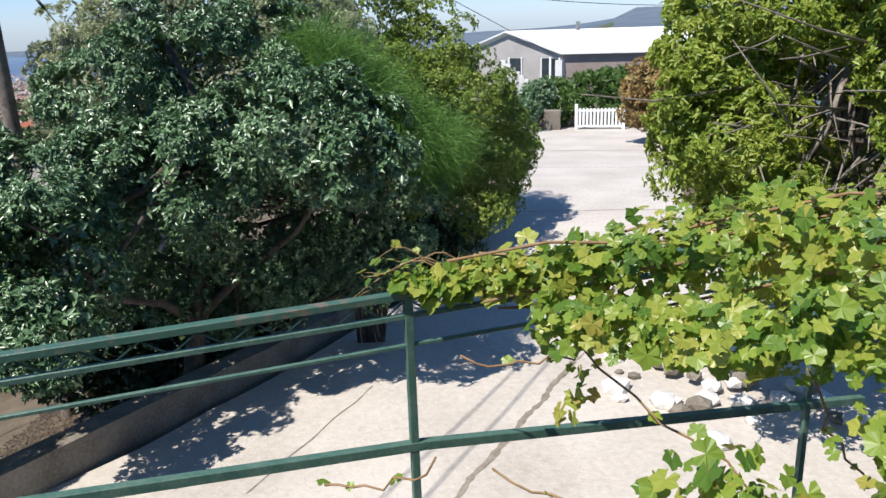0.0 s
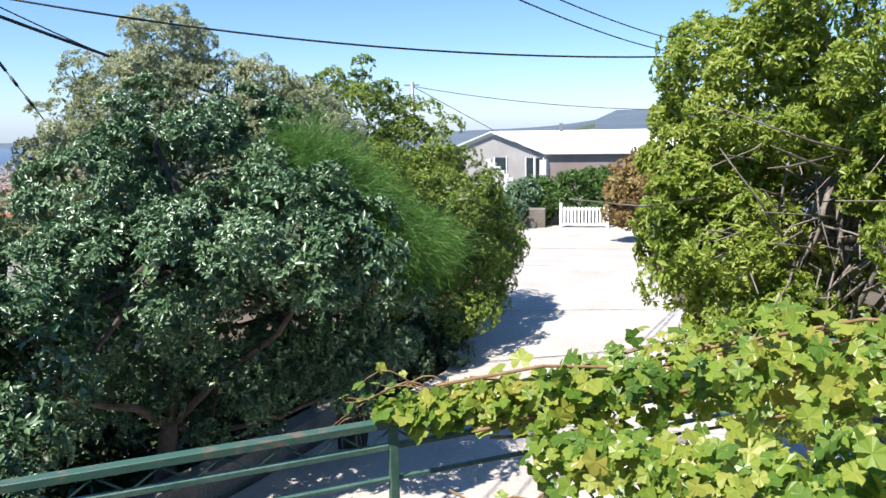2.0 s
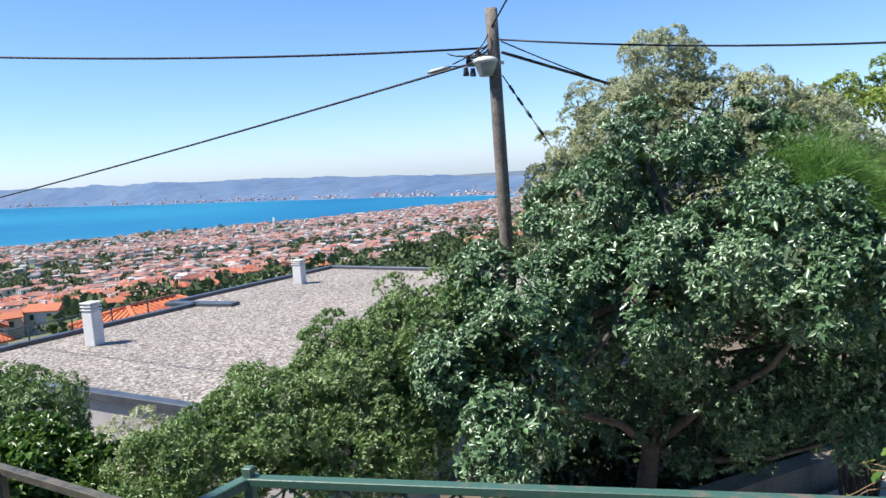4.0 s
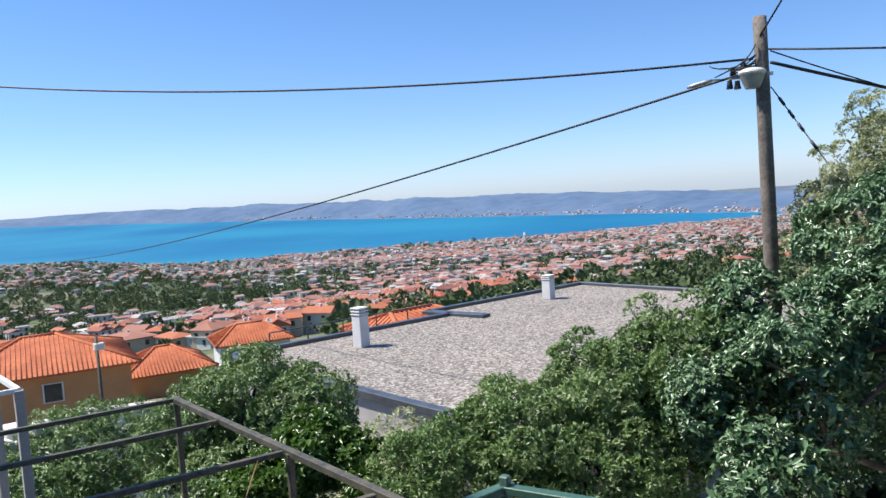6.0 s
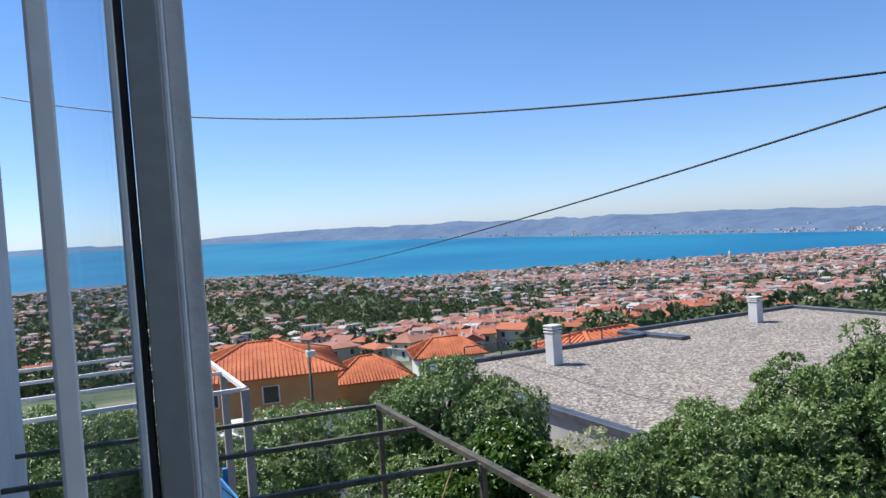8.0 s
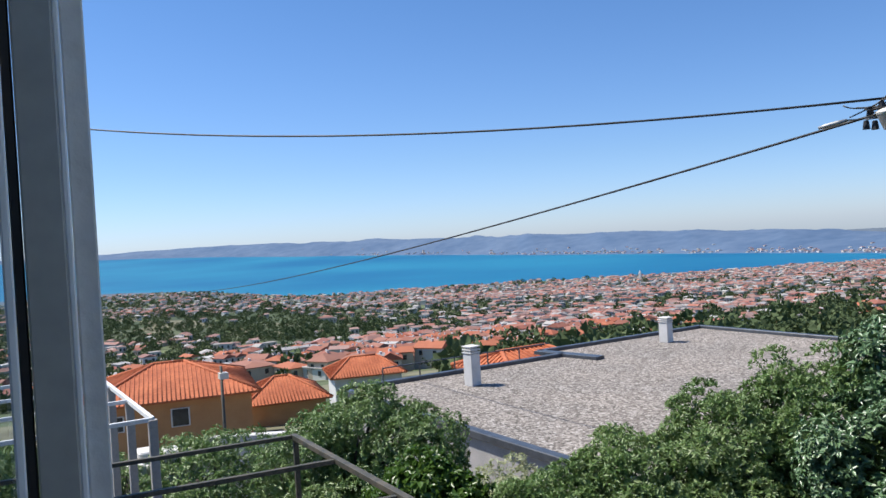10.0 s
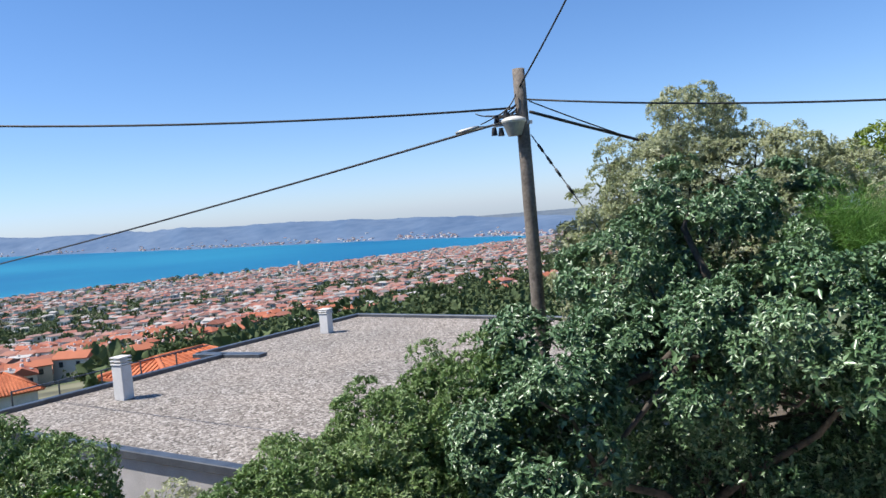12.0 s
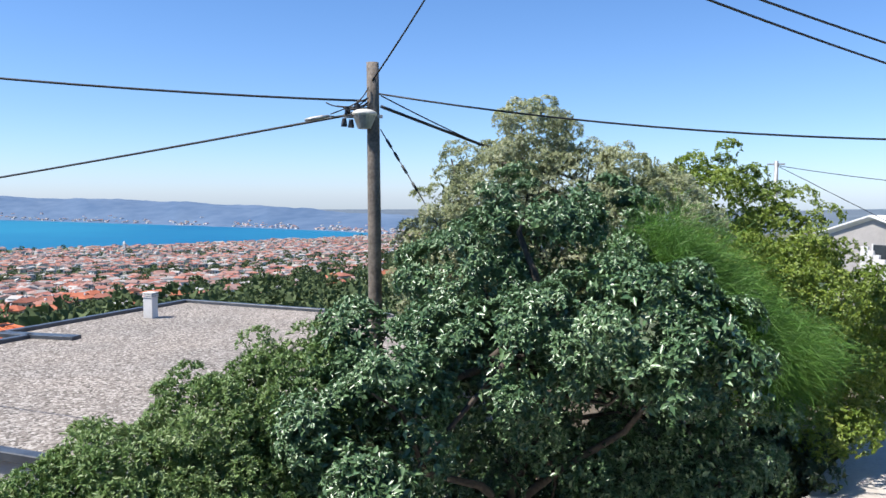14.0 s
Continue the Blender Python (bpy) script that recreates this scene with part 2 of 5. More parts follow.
L_YELLOW = leaf_material("yellow_green_leaves", [(0.07, 0.13, 0.022), (0.15, 0.23, 0.035), (0.26, 0.34, 0.055), (0.38, 0.42, 0.10)], 0.42, 0.3)
L_RIGHT = leaf_material("fresh_green_leaves", [(0.11, 0.19, 0.025), (0.23, 0.32, 0.045), (0.36, 0.43, 0.07), (0.48, 0.48, 0.12)], 0.42, 0.45)
L_FEATHER = leaf_material("broom_green_stems", [(0.075, 0.18, 0.03), (0.13, 0.28, 0.05), (0.20, 0.38, 0.08)], 0.5, 0.35)
L_VINE = leaf_material("grape_leaves", [(0.05, 0.125, 0.018), (0.13, 0.24, 0.035), (0.26, 0.36, 0.05), (0.42, 0.44, 0.08), (0.36, 0.24, 0.06)], 0.38, 0.45, 2.0)
L_CITRUS = leaf_material("citrus_leaves", [(0.04, 0.095, 0.018), (0.08, 0.16, 0.027), (0.14, 0.23, 0.045)], 0.32, 0.35)
L_BROWN = leaf_material("reddish_dry_leaves", [(0.20, 0.14, 0.045), (0.36, 0.23, 0.09), (0.28, 0.30, 0.09)], 0.6, 0.3)
# leaf colour kept near black to stand for shade under the hedge
L_UNDERSHADE = leaf_material("shade_dark_leaves", [(0.018, 0.035, 0.012), (0.035, 0.065, 0.022), (0.06, 0.10, 0.04)], 0.45, 0.1)
# dead leaves whose dark browns also carry the hedge's shade
L_LITTER = leaf_material("shade_dark_dead_leaves", [(0.03, 0.02, 0.012), (0.06, 0.04, 0.024), (0.12, 0.085, 0.05)], 0.8, 0.0)
L_GRASS = leaf_material("dry_grass", [(0.07, 0.09, 0.025), (0.14, 0.15, 0.05), (0.25, 0.22, 0.10)], 0.6, 0.3)
L_FARTREE = leaf_material("far_tree_leaves", [(0.05, 0.08, 0.035), (0.085, 0.12, 0.05), (0.14, 0.17, 0.08)], 0.8, 0.1, 0.02, 0.2)
M_TOWNROOF = island_material("town_roofs", [(0.38, 0.15, 0.11), (0.34, 0.18, 0.145), (0.28, 0.14, 0.11), (0.40, 0.25, 0.21), (0.42, 0.165, 0.11), (0.46, 0.43, 0.40), (0.33, 0.21, 0.18), (0.32, 0.29, 0.27)])
def object_material(name, colours, rough=0.85):
    """One colour for each object, out of a row of colours, with patches of weather."""
    m = island_material(name, colours, rough)
    n, k = m.node_tree.nodes, m.node_tree.links
    info = n.new("ShaderNodeObjectInfo")
    ramp = next(q for q in n if q.type == "VALTORGB")
    k.new(info.outputs["Random"], ramp.inputs["Fac"])
    return m


M_HOUSEWALL = object_material("house_walls", [(0.76, 0.73, 0.68), (0.66, 0.60, 0.50), (0.70, 0.56, 0.42), (0.60, 0.57, 0.54)])
M_HOUSEROOF = object_material("house_roofs", [(0.42, 0.125, 0.065), (0.32, 0.12, 0.08), (0.46, 0.15, 0.075), (0.36, 0.16, 0.11)])
M_HOUSEFLAT = object_material("house_flat_roofs", [(0.40, 0.38, 0.36), (0.52, 0.49, 0.46), (0.32, 0.30, 0.29)])
M_SHUTTER = island_material("town_shutters", [(0.05, 0.05, 0.05), (0.09, 0.06, 0.04), (0.05, 0.08, 0.06), (0.12, 0.11, 0.10)])
M_TOWNWALL = island_material("town_walls", [(0.80, 0.78, 0.74), (0.70, 0.66, 0.58), (0.74, 0.65, 0.54), (0.66, 0.63, 0.60), (0.82, 0.80, 0.78)])


# ---- mesh helpers ----
def mesh_ob(name, verts, faces, mat, parent=None, label="", smooth=False):
    me = bpy.data.meshes.new(name)
    me.from_pydata([tuple(v) for v in verts], [], [tuple(f) for f in faces])
    for m in (mat if isinstance(mat, (list, tuple)) else [mat]):
        me.materials.append(m)
    if smooth:
        me.polygons.foreach_set("use_smooth", [True] * len(me.polygons))
    me.update()
    ob = new(name, me)
    if parent:
        ob.parent = parent
    if label:
        tagged(ob, label)
    return ob


def part(name, bm, mat, parent=None, label=""):
    me = bpy.data.meshes.new(name)
    bm.to_mesh(me)
    bm.free()
    me.materials.append(mat)
    ob = new(name, me)
    if parent:
        ob.parent = parent
    if label:
        tagged(ob, label)
    return ob


def thing(name, label, category, group="", kind="", at=(0, 0, 0)):
    ob = new(name)
    ob.location = at
    ob.empty_display_size = 0.1
    return tagged(ob, label, category, group, kind)


def add_box(bm, size, m, bevel=0.0):
    r = bmesh.ops.create_cube(bm, size=1.0, matrix=m @ Matrix.Diagonal((*size, 1)))
    if bevel:
        es = list({e for v in r["verts"] for e in v.link_edges})
        bmesh.ops.bevel(bm, geom=es, offset=bevel, segments=1, affect="EDGES", profile=0.5)
    return bm


def box(name, size, at, mat, parent=None, label="", turn=0.0, bevel=0.006):
    """A bevelled block; at is the middle of its foot."""
    bm = bmesh.new()
    add_box(bm, size, pose(at[0], at[1], at[2] + size[2] / 2, 0, 0, turn), bevel)
    return part(name, bm, mat, parent, label)


def beam(name, a, b, w, h, mat, parent=None, label="", bevel=0.003):
    """A bar of rectangular section from a to b."""
    a, b = Vector(a), Vector(b)
    d = b - a
    q = d.to_track_quat("X", "Z").to_matrix().to_4x4()
    bm = bmesh.new()
    add_box(bm, (d.length, w, h), Matrix.Translation((a + b) / 2) @ q, bevel)
    return part(name, bm, mat, parent, label)


def tube_data(points, radii, sides=7):
    pts = [Vector(p) for p in points]
    verts, faces = [], []
    for i, p in enumerate(pts):
        d = (pts[min(i + 1, len(pts) - 1)] - pts[max(i - 1, 0)]).normalized()
        s = d.cross(Vector((0.13, 0.31, 0.94))).normalized()
        u = s.cross(d)
        r = radii[i] if isinstance(radii, (list, tuple)) else radii
        for k in range(sides):
            a = 2 * math.pi * k / sides
            verts.append(p + (s * math.cos(a) + u * math.sin(a)) * r)
    n = len(pts)
    for i in range(n - 1):
        for k in range(sides):
            a, b = i * sides + k, i * sides + (k + 1) % sides
            faces.append((a, a + sides, b + sides, b))
    faces.append(tuple(range(sides)))
    faces.append(tuple(range(n * sides - 1, (n - 1) * sides - 1, -1)))
    return verts, faces


def tube(name, points, radii, mat, parent=None, label="", sides=7):
    v, f = tube_data(points, radii, sides)
    return mesh_ob(name, v, f, mat, parent, label, smooth=True)


def sagging(a, b, sag, n=18):
    a, b = Vector(a), Vector(b)
    return [a.lerp(b, i / n) - Vector((0, 0, 4 * sag * (i / n) * (1 - i / n))) for i in range(n + 1)]


def tubes_joined(name, runs, mat, parent=None, sides=5, label=""):
    verts, faces = [], []
    for pts, rad in runs:
        v, f = tube_data(pts, rad, sides)
        o = len(verts)
        verts += v
        faces += [tuple(i + o for i in g) for g in f]
    return mesh_ob(name, verts, faces, mat, parent, label, smooth=True)


def moved_off(ob, k):
    """Sets a thing k times as far from the terrace door, and k times as large."""
    ob.scale = (k, k, k)
    ob.location = (0, 0.15 * (1 - k), 0)
    return ob


def unit(v):
    return v / np.maximum(np.linalg.norm(v, axis=-1, keepdims=True), 1e-9)


def leaf_mesh(name, base, way, side, length, width, mat, parent=None, label="", droop=0.15, fold=0.25):
    """Folded, pointed leaves: base points, ways, side ways (n x 3), lengths and widths (n)."""
    n = len(base)
    up = unit(np.cross(way, side))
    L, Wd = length[:, None], width[:, None]
    v = np.empty((n, 4, 3))
    v[:, 0] = base
    v[:, 1] = base + way * L * 0.48 + side * Wd * 0.5 + up * Wd * fold
    v[:, 2] = base + way * L - up * L * droop
    v[:, 3] = base + way * L * 0.48 - side * Wd * 0.5 + up * Wd * fold
    i = np.arange(n)[:, None] * 4
    f = np.concatenate([i + np.array([0, 1, 2]), i + np.array([0, 2, 3])], 1).reshape(-1)
    me = bpy.data.meshes.new(name)
    me.vertices.add(n * 4)
    me.vertices.foreach_set("co", v.reshape(-1))
    me.loops.add(n * 6)
    me.loops.foreach_set("vertex_index", f.astype(np.int32))
    me.polygons.add(n * 2)
    me.polygons.foreach_set("loop_start", (np.arange(n * 2) * 3).astype(np.int32))
    me.polygons.foreach_set("loop_total", np.full(n * 2, 3, np.int32))
    me.materials.append(mat)
    me.update(calc_edges=True)
    ob = new(name, me)
    if parent:
        ob.parent = parent
    if label:
        tagged(ob, label)
    return ob


def knobs(rng, lobes, size, spacing, shell=1.0, wob=0.10):
    """Centres, outward ways and radii of the leafy knobs that cover a crown of lobes (x, y, z, rx, ry, rz)."""
    C, N = [], []
    lob = np.array(lobes, float)
    for li, (cx, cy, cz, rx, ry, rz) in enumerate(lob):
        area = 4 * math.pi * (((rx * ry) ** 1.6 + (rx * rz) ** 1.6 + (ry * rz) ** 1.6) / 3) ** (1 / 1.6)
        n = max(6, int(area * shell * shell / spacing ** 2))
        k = np.arange(n) + 0.5
        ph, th = np.arccos(1 - 2 * k / n), math.pi * (1 + 5 ** 0.5) * k + rng.uniform(0, 6)
        d = np.stack([np.cos(th) * np.sin(ph), np.sin(th) * np.sin(ph), np.cos(ph)], 1)
        d = unit(d + rng.normal(0, 0.45 * spacing / max(rx, ry, rz), d.shape))
        rad = np.maximum(np.array([rx, ry, rz]) - size * 0.6, 0.1) * shell
        p = np.array([cx, cy, cz]) + d * (1 + rng.normal(0, wob, n))[:, None] * rad
        keep = np.ones(n, bool)
        for lj, q in enumerate(lob):
            if lj != li:
                keep &= (((p - q[:3]) / np.maximum(q[3:] - size * 0.6, 0.1)) ** 2).sum(1) > 0.6 * shell
        C.append(p[keep])
        N.append(unit(d / np.array([rx, ry, rz]))[keep])
    C, N = np.concatenate(C), np.concatenate(N)
    return C, N, size * rng.uniform(0.65, 1.3, len(C))


def leafy(name, rng, C, N, R, tips, whorl, leaf, width, mat, parent, label="", hang=0.0, splay=1.0, lift=0.18):
    """Whorls of leaves over the outer side of knobs."""
    n = len(C) * tips
    d = unit(np.repeat(N, tips, 0) * 0.75 + unit(rng.normal(0, 1, (n, 3))) + np.array([0, 0, lift]))
    T = np.repeat(C, tips, 0) + d * np.repeat(R, tips)[:, None] * rng.uniform(0.72, 1.08, (n, 1)) * np.array([1, 1, 0.85])
    m = n * whorl
    ax = np.repeat(d, whorl, 0)
    tan = unit(np.cross(ax, rng.normal(0, 1, (m, 3))))
    way = unit(ax * rng.uniform(0.15, 0.9, (m, 1)) + tan * splay + np.array([0, 0, -hang]))
    face = unit(ax * 0.6 + np.array([-0.15, -0.1, 0.6]) + rng.normal(0, 0.33, (m, 3)))
    side = unit(np.cross(face, way))
    base = np.repeat(T, whorl, 0) + rng.normal(0, leaf * 0.12, (m, 3))
    sz = rng.uniform(0.6, 1.25, m)
    return leaf_mesh(name, base, way, side, leaf * sz, width * sz, mat, parent, label)


def crown(name, rng, lobes, mat, parent, leaf, width, knob=0.3, spacing=0.42, tips=60, whorl=7, hang=0.0, wob=0.10, inner=22, splay=1.0, lift=0.18):
    C, N, R = knobs(rng, lobes, knob, spacing, 1.0, wob)
    leafy(name, rng, C, N, R, tips, whorl, leaf, width, mat, parent, "", hang, splay, lift)
    if inner:
        C2, N2, R2 = knobs(rng, lobes, knob, spacing * 1.1, 0.66)
        leafy("inner_leaves", rng, C2, N2, R2 * 1.2, inner, 5, leaf * 1.5, width * 1.7, mat, parent, "", hang)
    return None, C


def limbs(rng, root, top, targets, r0, mat, parent, bare=0.0, twig=0.012):
    """A leaning trunk and limbs that fork out to some of the clumps."""
    root, top = Vector(root), Vector(top)
    bend = Vector(rng.normal(0, 0.12, 3))
    spine = [root.lerp(top, i / 6) + bend * math.sin(math.pi * i / 6) for i in range(7)]
    tube("trunk", spine, [r0 * (1 - 0.1 * i) for i in range(7)], mat, parent, sides=9)
    for k, c in enumerate(targets):
        s = spine[int(rng.integers(2, 7))]
        c = Vector(c)
        mid = s.lerp(c, 0.5) + Vector(rng.normal(0, 0.18, 3)) + Vector((0, 0, 0.1))
        q = s.lerp(c, 0.8) + Vector(rng.normal(0, 0.1, 3))
        tube("limb", [s, s.lerp(mid, 0.5) + Vector(rng.normal(0, 0.05, 3)), mid, q, c], [r0 * 0.45, r0 * 0.36, r0 * 0.26, twig * 1.6, twig], mat, parent, sides=6)


# ---- the land ----
def smooth01(a, b, x):
    """0 at a, 1 at b."""
    t = min(1.0, max(0.0, (x - a) / (b - a)))
    return t * t * (3 - 2 * t)


FALL_Q = (0, 1.0, 5, 12, 25, 60, 150, 300, 500, 780, 930, 1000, 1100, 6000)
FALL_Z = (0, 0.25, 1.5, 3.6, 5.4, 10.0, 23, 37.5, 47.5, 55, 57, 58.5, 66, 80)


def downhill(x, y):
    """Metres to the left of the road's edge, down the slope."""
    return -((x + 2.72) * 0.97 - (y - 7.9) * 0.24)


def land_z(x, y):
    r = math.hypot(x, y)
    q = downhill(x, y)
    az = math.degrees(math.atan2(-x, y))
    if q > 200 and az > 60:
        q = q / (1 + 0.55 * smooth01(68, 84, az) * smooth01(200, 700, q))
    q *= 1 + 0.16 * smooth01(62, 30, az) * smooth01(150, 600, q)
    base = -2.87 - (1.73 + 0.8 * smooth01(17, 32, y)) * smooth01(120, 50, r)
    z = base - float(np.interp(q, FALL_Q, FALL_Z))
    if q < 0 and r > 60:
        z += 0.012 * (r - 60) * smooth01(60, 500, r) * smooth01(0, -80, q) * (0.55 + 0.75 * noise.noise((x * 0.004, y * 0.004, 3.1)))
    if r > 30 and q > 0:
        z += 0.35 * noise.noise((x * 0.02, y * 0.02, 0)) * smooth01(30, 90, r)
    return z


def sea_z(r):
    return -60 + 98 * (max(0.0, r - 1500) / 3450) ** 1.5


def polar_sheet(name, radii, az0, az1, steps, height, mats, pick=None):
    verts, faces = [], []
    for r in radii:
        for k in range(steps + 1):
            a = radians(az0 + (az1 - az0) * k / steps)
            x, y = -math.sin(a) * r, math.cos(a) * r
            verts.append((x, y, height(x, y)))
    w = steps + 1
    for i in range(len(radii) - 1):
        for k in range(steps):
            faces.append((i * w + k, i * w + k + 1, (i + 1) * w + k + 1, (i + 1) * w + k))
    ob = mesh_ob(name, verts, faces, mats, smooth=True)
    if pick:
        for p in ob.data.polygons:
            c = p.center
            p.material_index = pick(c.x, c.y)
    return ob


radii = [0.02] + [0.6 * 1.0475 ** k for k in range(196)]
radii = [r for r in radii if r < 4900] + [4900]
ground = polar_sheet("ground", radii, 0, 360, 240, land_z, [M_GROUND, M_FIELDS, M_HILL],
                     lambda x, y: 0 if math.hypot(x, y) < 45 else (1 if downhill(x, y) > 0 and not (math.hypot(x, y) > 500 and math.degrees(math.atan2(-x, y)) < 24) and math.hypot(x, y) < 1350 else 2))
tagged(ground, "dry stony slope falling to a green plain", "ground", kind="structure")
# the land across the bay: azimuth, distance of its shore, height of its ridge above the water
COAST = ((18, 1120, 20), (26, 1250, 22), (30, 1345, 26), (38, 1570, 38), (46, 1790, 46), (53, 2020, 46), (62, 2500, 47), (71, 3020, 45), (76, 3450, 40), (81, 3800, 24), (86, 4000, 5), (110, 4200, 2))


def coast(az):
    a = [c[0] for c in COAST]
    return float(np.interp(az, a, [c[1] for c in COAST])), float(np.interp(az, a, [c[2] for c in COAST]))


def sea():
    verts, faces = [], []
    n, m = 120, 24
    for k in range(n + 1):
        az = 5 + 125 * k / n
        a = radians(az)
        end = 4940 if az > 90 else min(4940, coast(az)[0] + 260)
        for j in range(m + 1):
            r = 500 + (end - 500) * j / m
            verts.append((-math.sin(a) * r, math.cos(a) * r, sea_z(r)))
    w = m + 1
    for k in range(n):
        for j in range(m):
            faces.append((k * w + j, k * w + j + 1, (k + 1) * w + j + 1, (k + 1) * w + j))
    tagged(mesh_ob("water", verts, faces, M_SEA, smooth=True), "calm deep blue sea bay", "sea", kind="structure")


sea()


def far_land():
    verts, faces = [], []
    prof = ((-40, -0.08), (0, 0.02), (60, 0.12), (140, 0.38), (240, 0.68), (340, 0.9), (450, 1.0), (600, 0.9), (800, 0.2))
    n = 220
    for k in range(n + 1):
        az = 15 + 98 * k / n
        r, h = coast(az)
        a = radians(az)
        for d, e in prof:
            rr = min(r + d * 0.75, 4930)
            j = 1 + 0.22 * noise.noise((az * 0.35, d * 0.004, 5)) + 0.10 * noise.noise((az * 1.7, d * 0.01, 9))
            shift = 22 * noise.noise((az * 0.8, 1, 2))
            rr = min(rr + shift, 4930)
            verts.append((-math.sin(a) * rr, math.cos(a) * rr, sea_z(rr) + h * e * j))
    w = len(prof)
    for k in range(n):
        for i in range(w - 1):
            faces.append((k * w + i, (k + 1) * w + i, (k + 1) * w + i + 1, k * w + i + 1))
    return tagged(mesh_ob("backdrop", verts, faces, M_FARLAND, smooth=True), "wooded ridge across the bay, haze put into its blue colour", "hills", kind="structure")


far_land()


def house_block(rng, x, y, z, turn, w, d, h, roof_h, V, F, RV, RF, hip=True):
    c, s = math.cos(turn), math.sin(turn)

    def at(u, v, e):
        return (x + u * c - v * s, y + u * s + v * c, z + e)
    o = len(V)
    V += [at(-w, -d, -2), at(w, -d, -2), at(w, d, -2), at(-w, d, -2), at(-w, -d, h), at(w, -d, h), at(w, d, h), at(-w, d, h)]
    F += [(o, o + 1, o + 5, o + 4), (o + 1, o + 2, o + 6, o + 5), (o + 2, o + 3, o + 7, o + 6), (o + 3, o, o + 4, o + 7)]
    o = len(RV)
    e = 0.25
    k = w * (0.45 if hip else 1.02)
    RV += [at(-w - e, -d - e, h), at(w + e, -d - e, h), at(w + e, d + e, h), at(-w - e, d + e, h), at(-k, 0, h + roof_h), at(k, 0, h + roof_h)]
    RF += [(o, o + 1, o + 5, o + 4), (o + 2, o + 3, o + 4, o + 5), (o + 1, o + 2, o + 5), (o + 3, o, o + 4)]


def town_windows(V, WV, WF):
    """Dark shuttered openings, a little proud of the last house's four walls."""
    base = [Vector(p) for p in V[-8:]]
    for i in range(4):
        a, b, top = base[i], base[(i + 1) % 4], base[i + 4]
        u = (b - a).normalized()
        out = Vector((u.y, -u.x, 0)) * 0.05
        n = max(2, int((b - a).length / 2.6))
        for e in (top.z - 1.9, top.z - 4.6):
            if e < a.z + 2.2:
                continue
            for k in range(n):
                p = a + u * (b - a).length * (k + 0.5) / n + out
                o = len(WV)
                WV += [tuple(Vector((p.x, p.y, e + dz)) + u * du) for du, dz in ((-0.45, 0), (0.45, 0), (0.45, 1.25), (-0.45, 1.25))]
                WF.append((o, o + 1, o + 2, o + 3))


def town_house(V, F, RV, RF, flat):
    """Takes the last house off the joined rows and builds it as a house of its own."""
    t = thing("town_house", "small pale house with a " + ("flat grey roof" if flat else "tiled red roof") + " among gardens", "house", "houses below the hill")
    walls = [Vector(p) for p in V[-8:]]
    tops = [Vector(p) for p in RV[-6:]]
    del V[-8:], F[-4:], RV[-6:], RF[-4:]
    mesh_ob("wall", walls, [(0, 1, 5, 4), (1, 2, 6, 5), (2, 3, 7, 6), (3, 0, 4, 7), (4, 5, 6, 7)], M_HOUSEWALL, t)
    low = [p - Vector((0, 0, 0.16)) for p in tops[:4]]
    mesh_ob("roof", tops + low, [(0, 1, 5, 4), (2, 3, 4, 5), (1, 2, 5), (3, 0, 4), (0, 6, 7, 1), (1, 7, 8, 2), (2, 8, 9, 3), (3, 9, 6, 0), (9, 8, 7, 6)], M_HOUSEFLAT if flat else M_HOUSEROOF, t)
    ridge = (tops[4] + tops[5]) / 2
    box("chimney", (0.4, 0.4, 0.9), (ridge.x, ridge.y, ridge.z - 0.5), M_WHITE, t)
    for i in (0, 1, 3):
        a, b, top = walls[i], walls[(i + 1) % 4], walls[i + 4].z
        u = (b - a).normalized()
        for k in range(2):
            p = a.lerp(b, (k + 0.5) / 2)
            turn = math.degrees(math.atan2(u.y, u.x))
            box("window", (0.65, 0.12, 0.85), (p.x, p.y, top - 1.35), M_DARKGLASS, t, "", turn, 0.0)


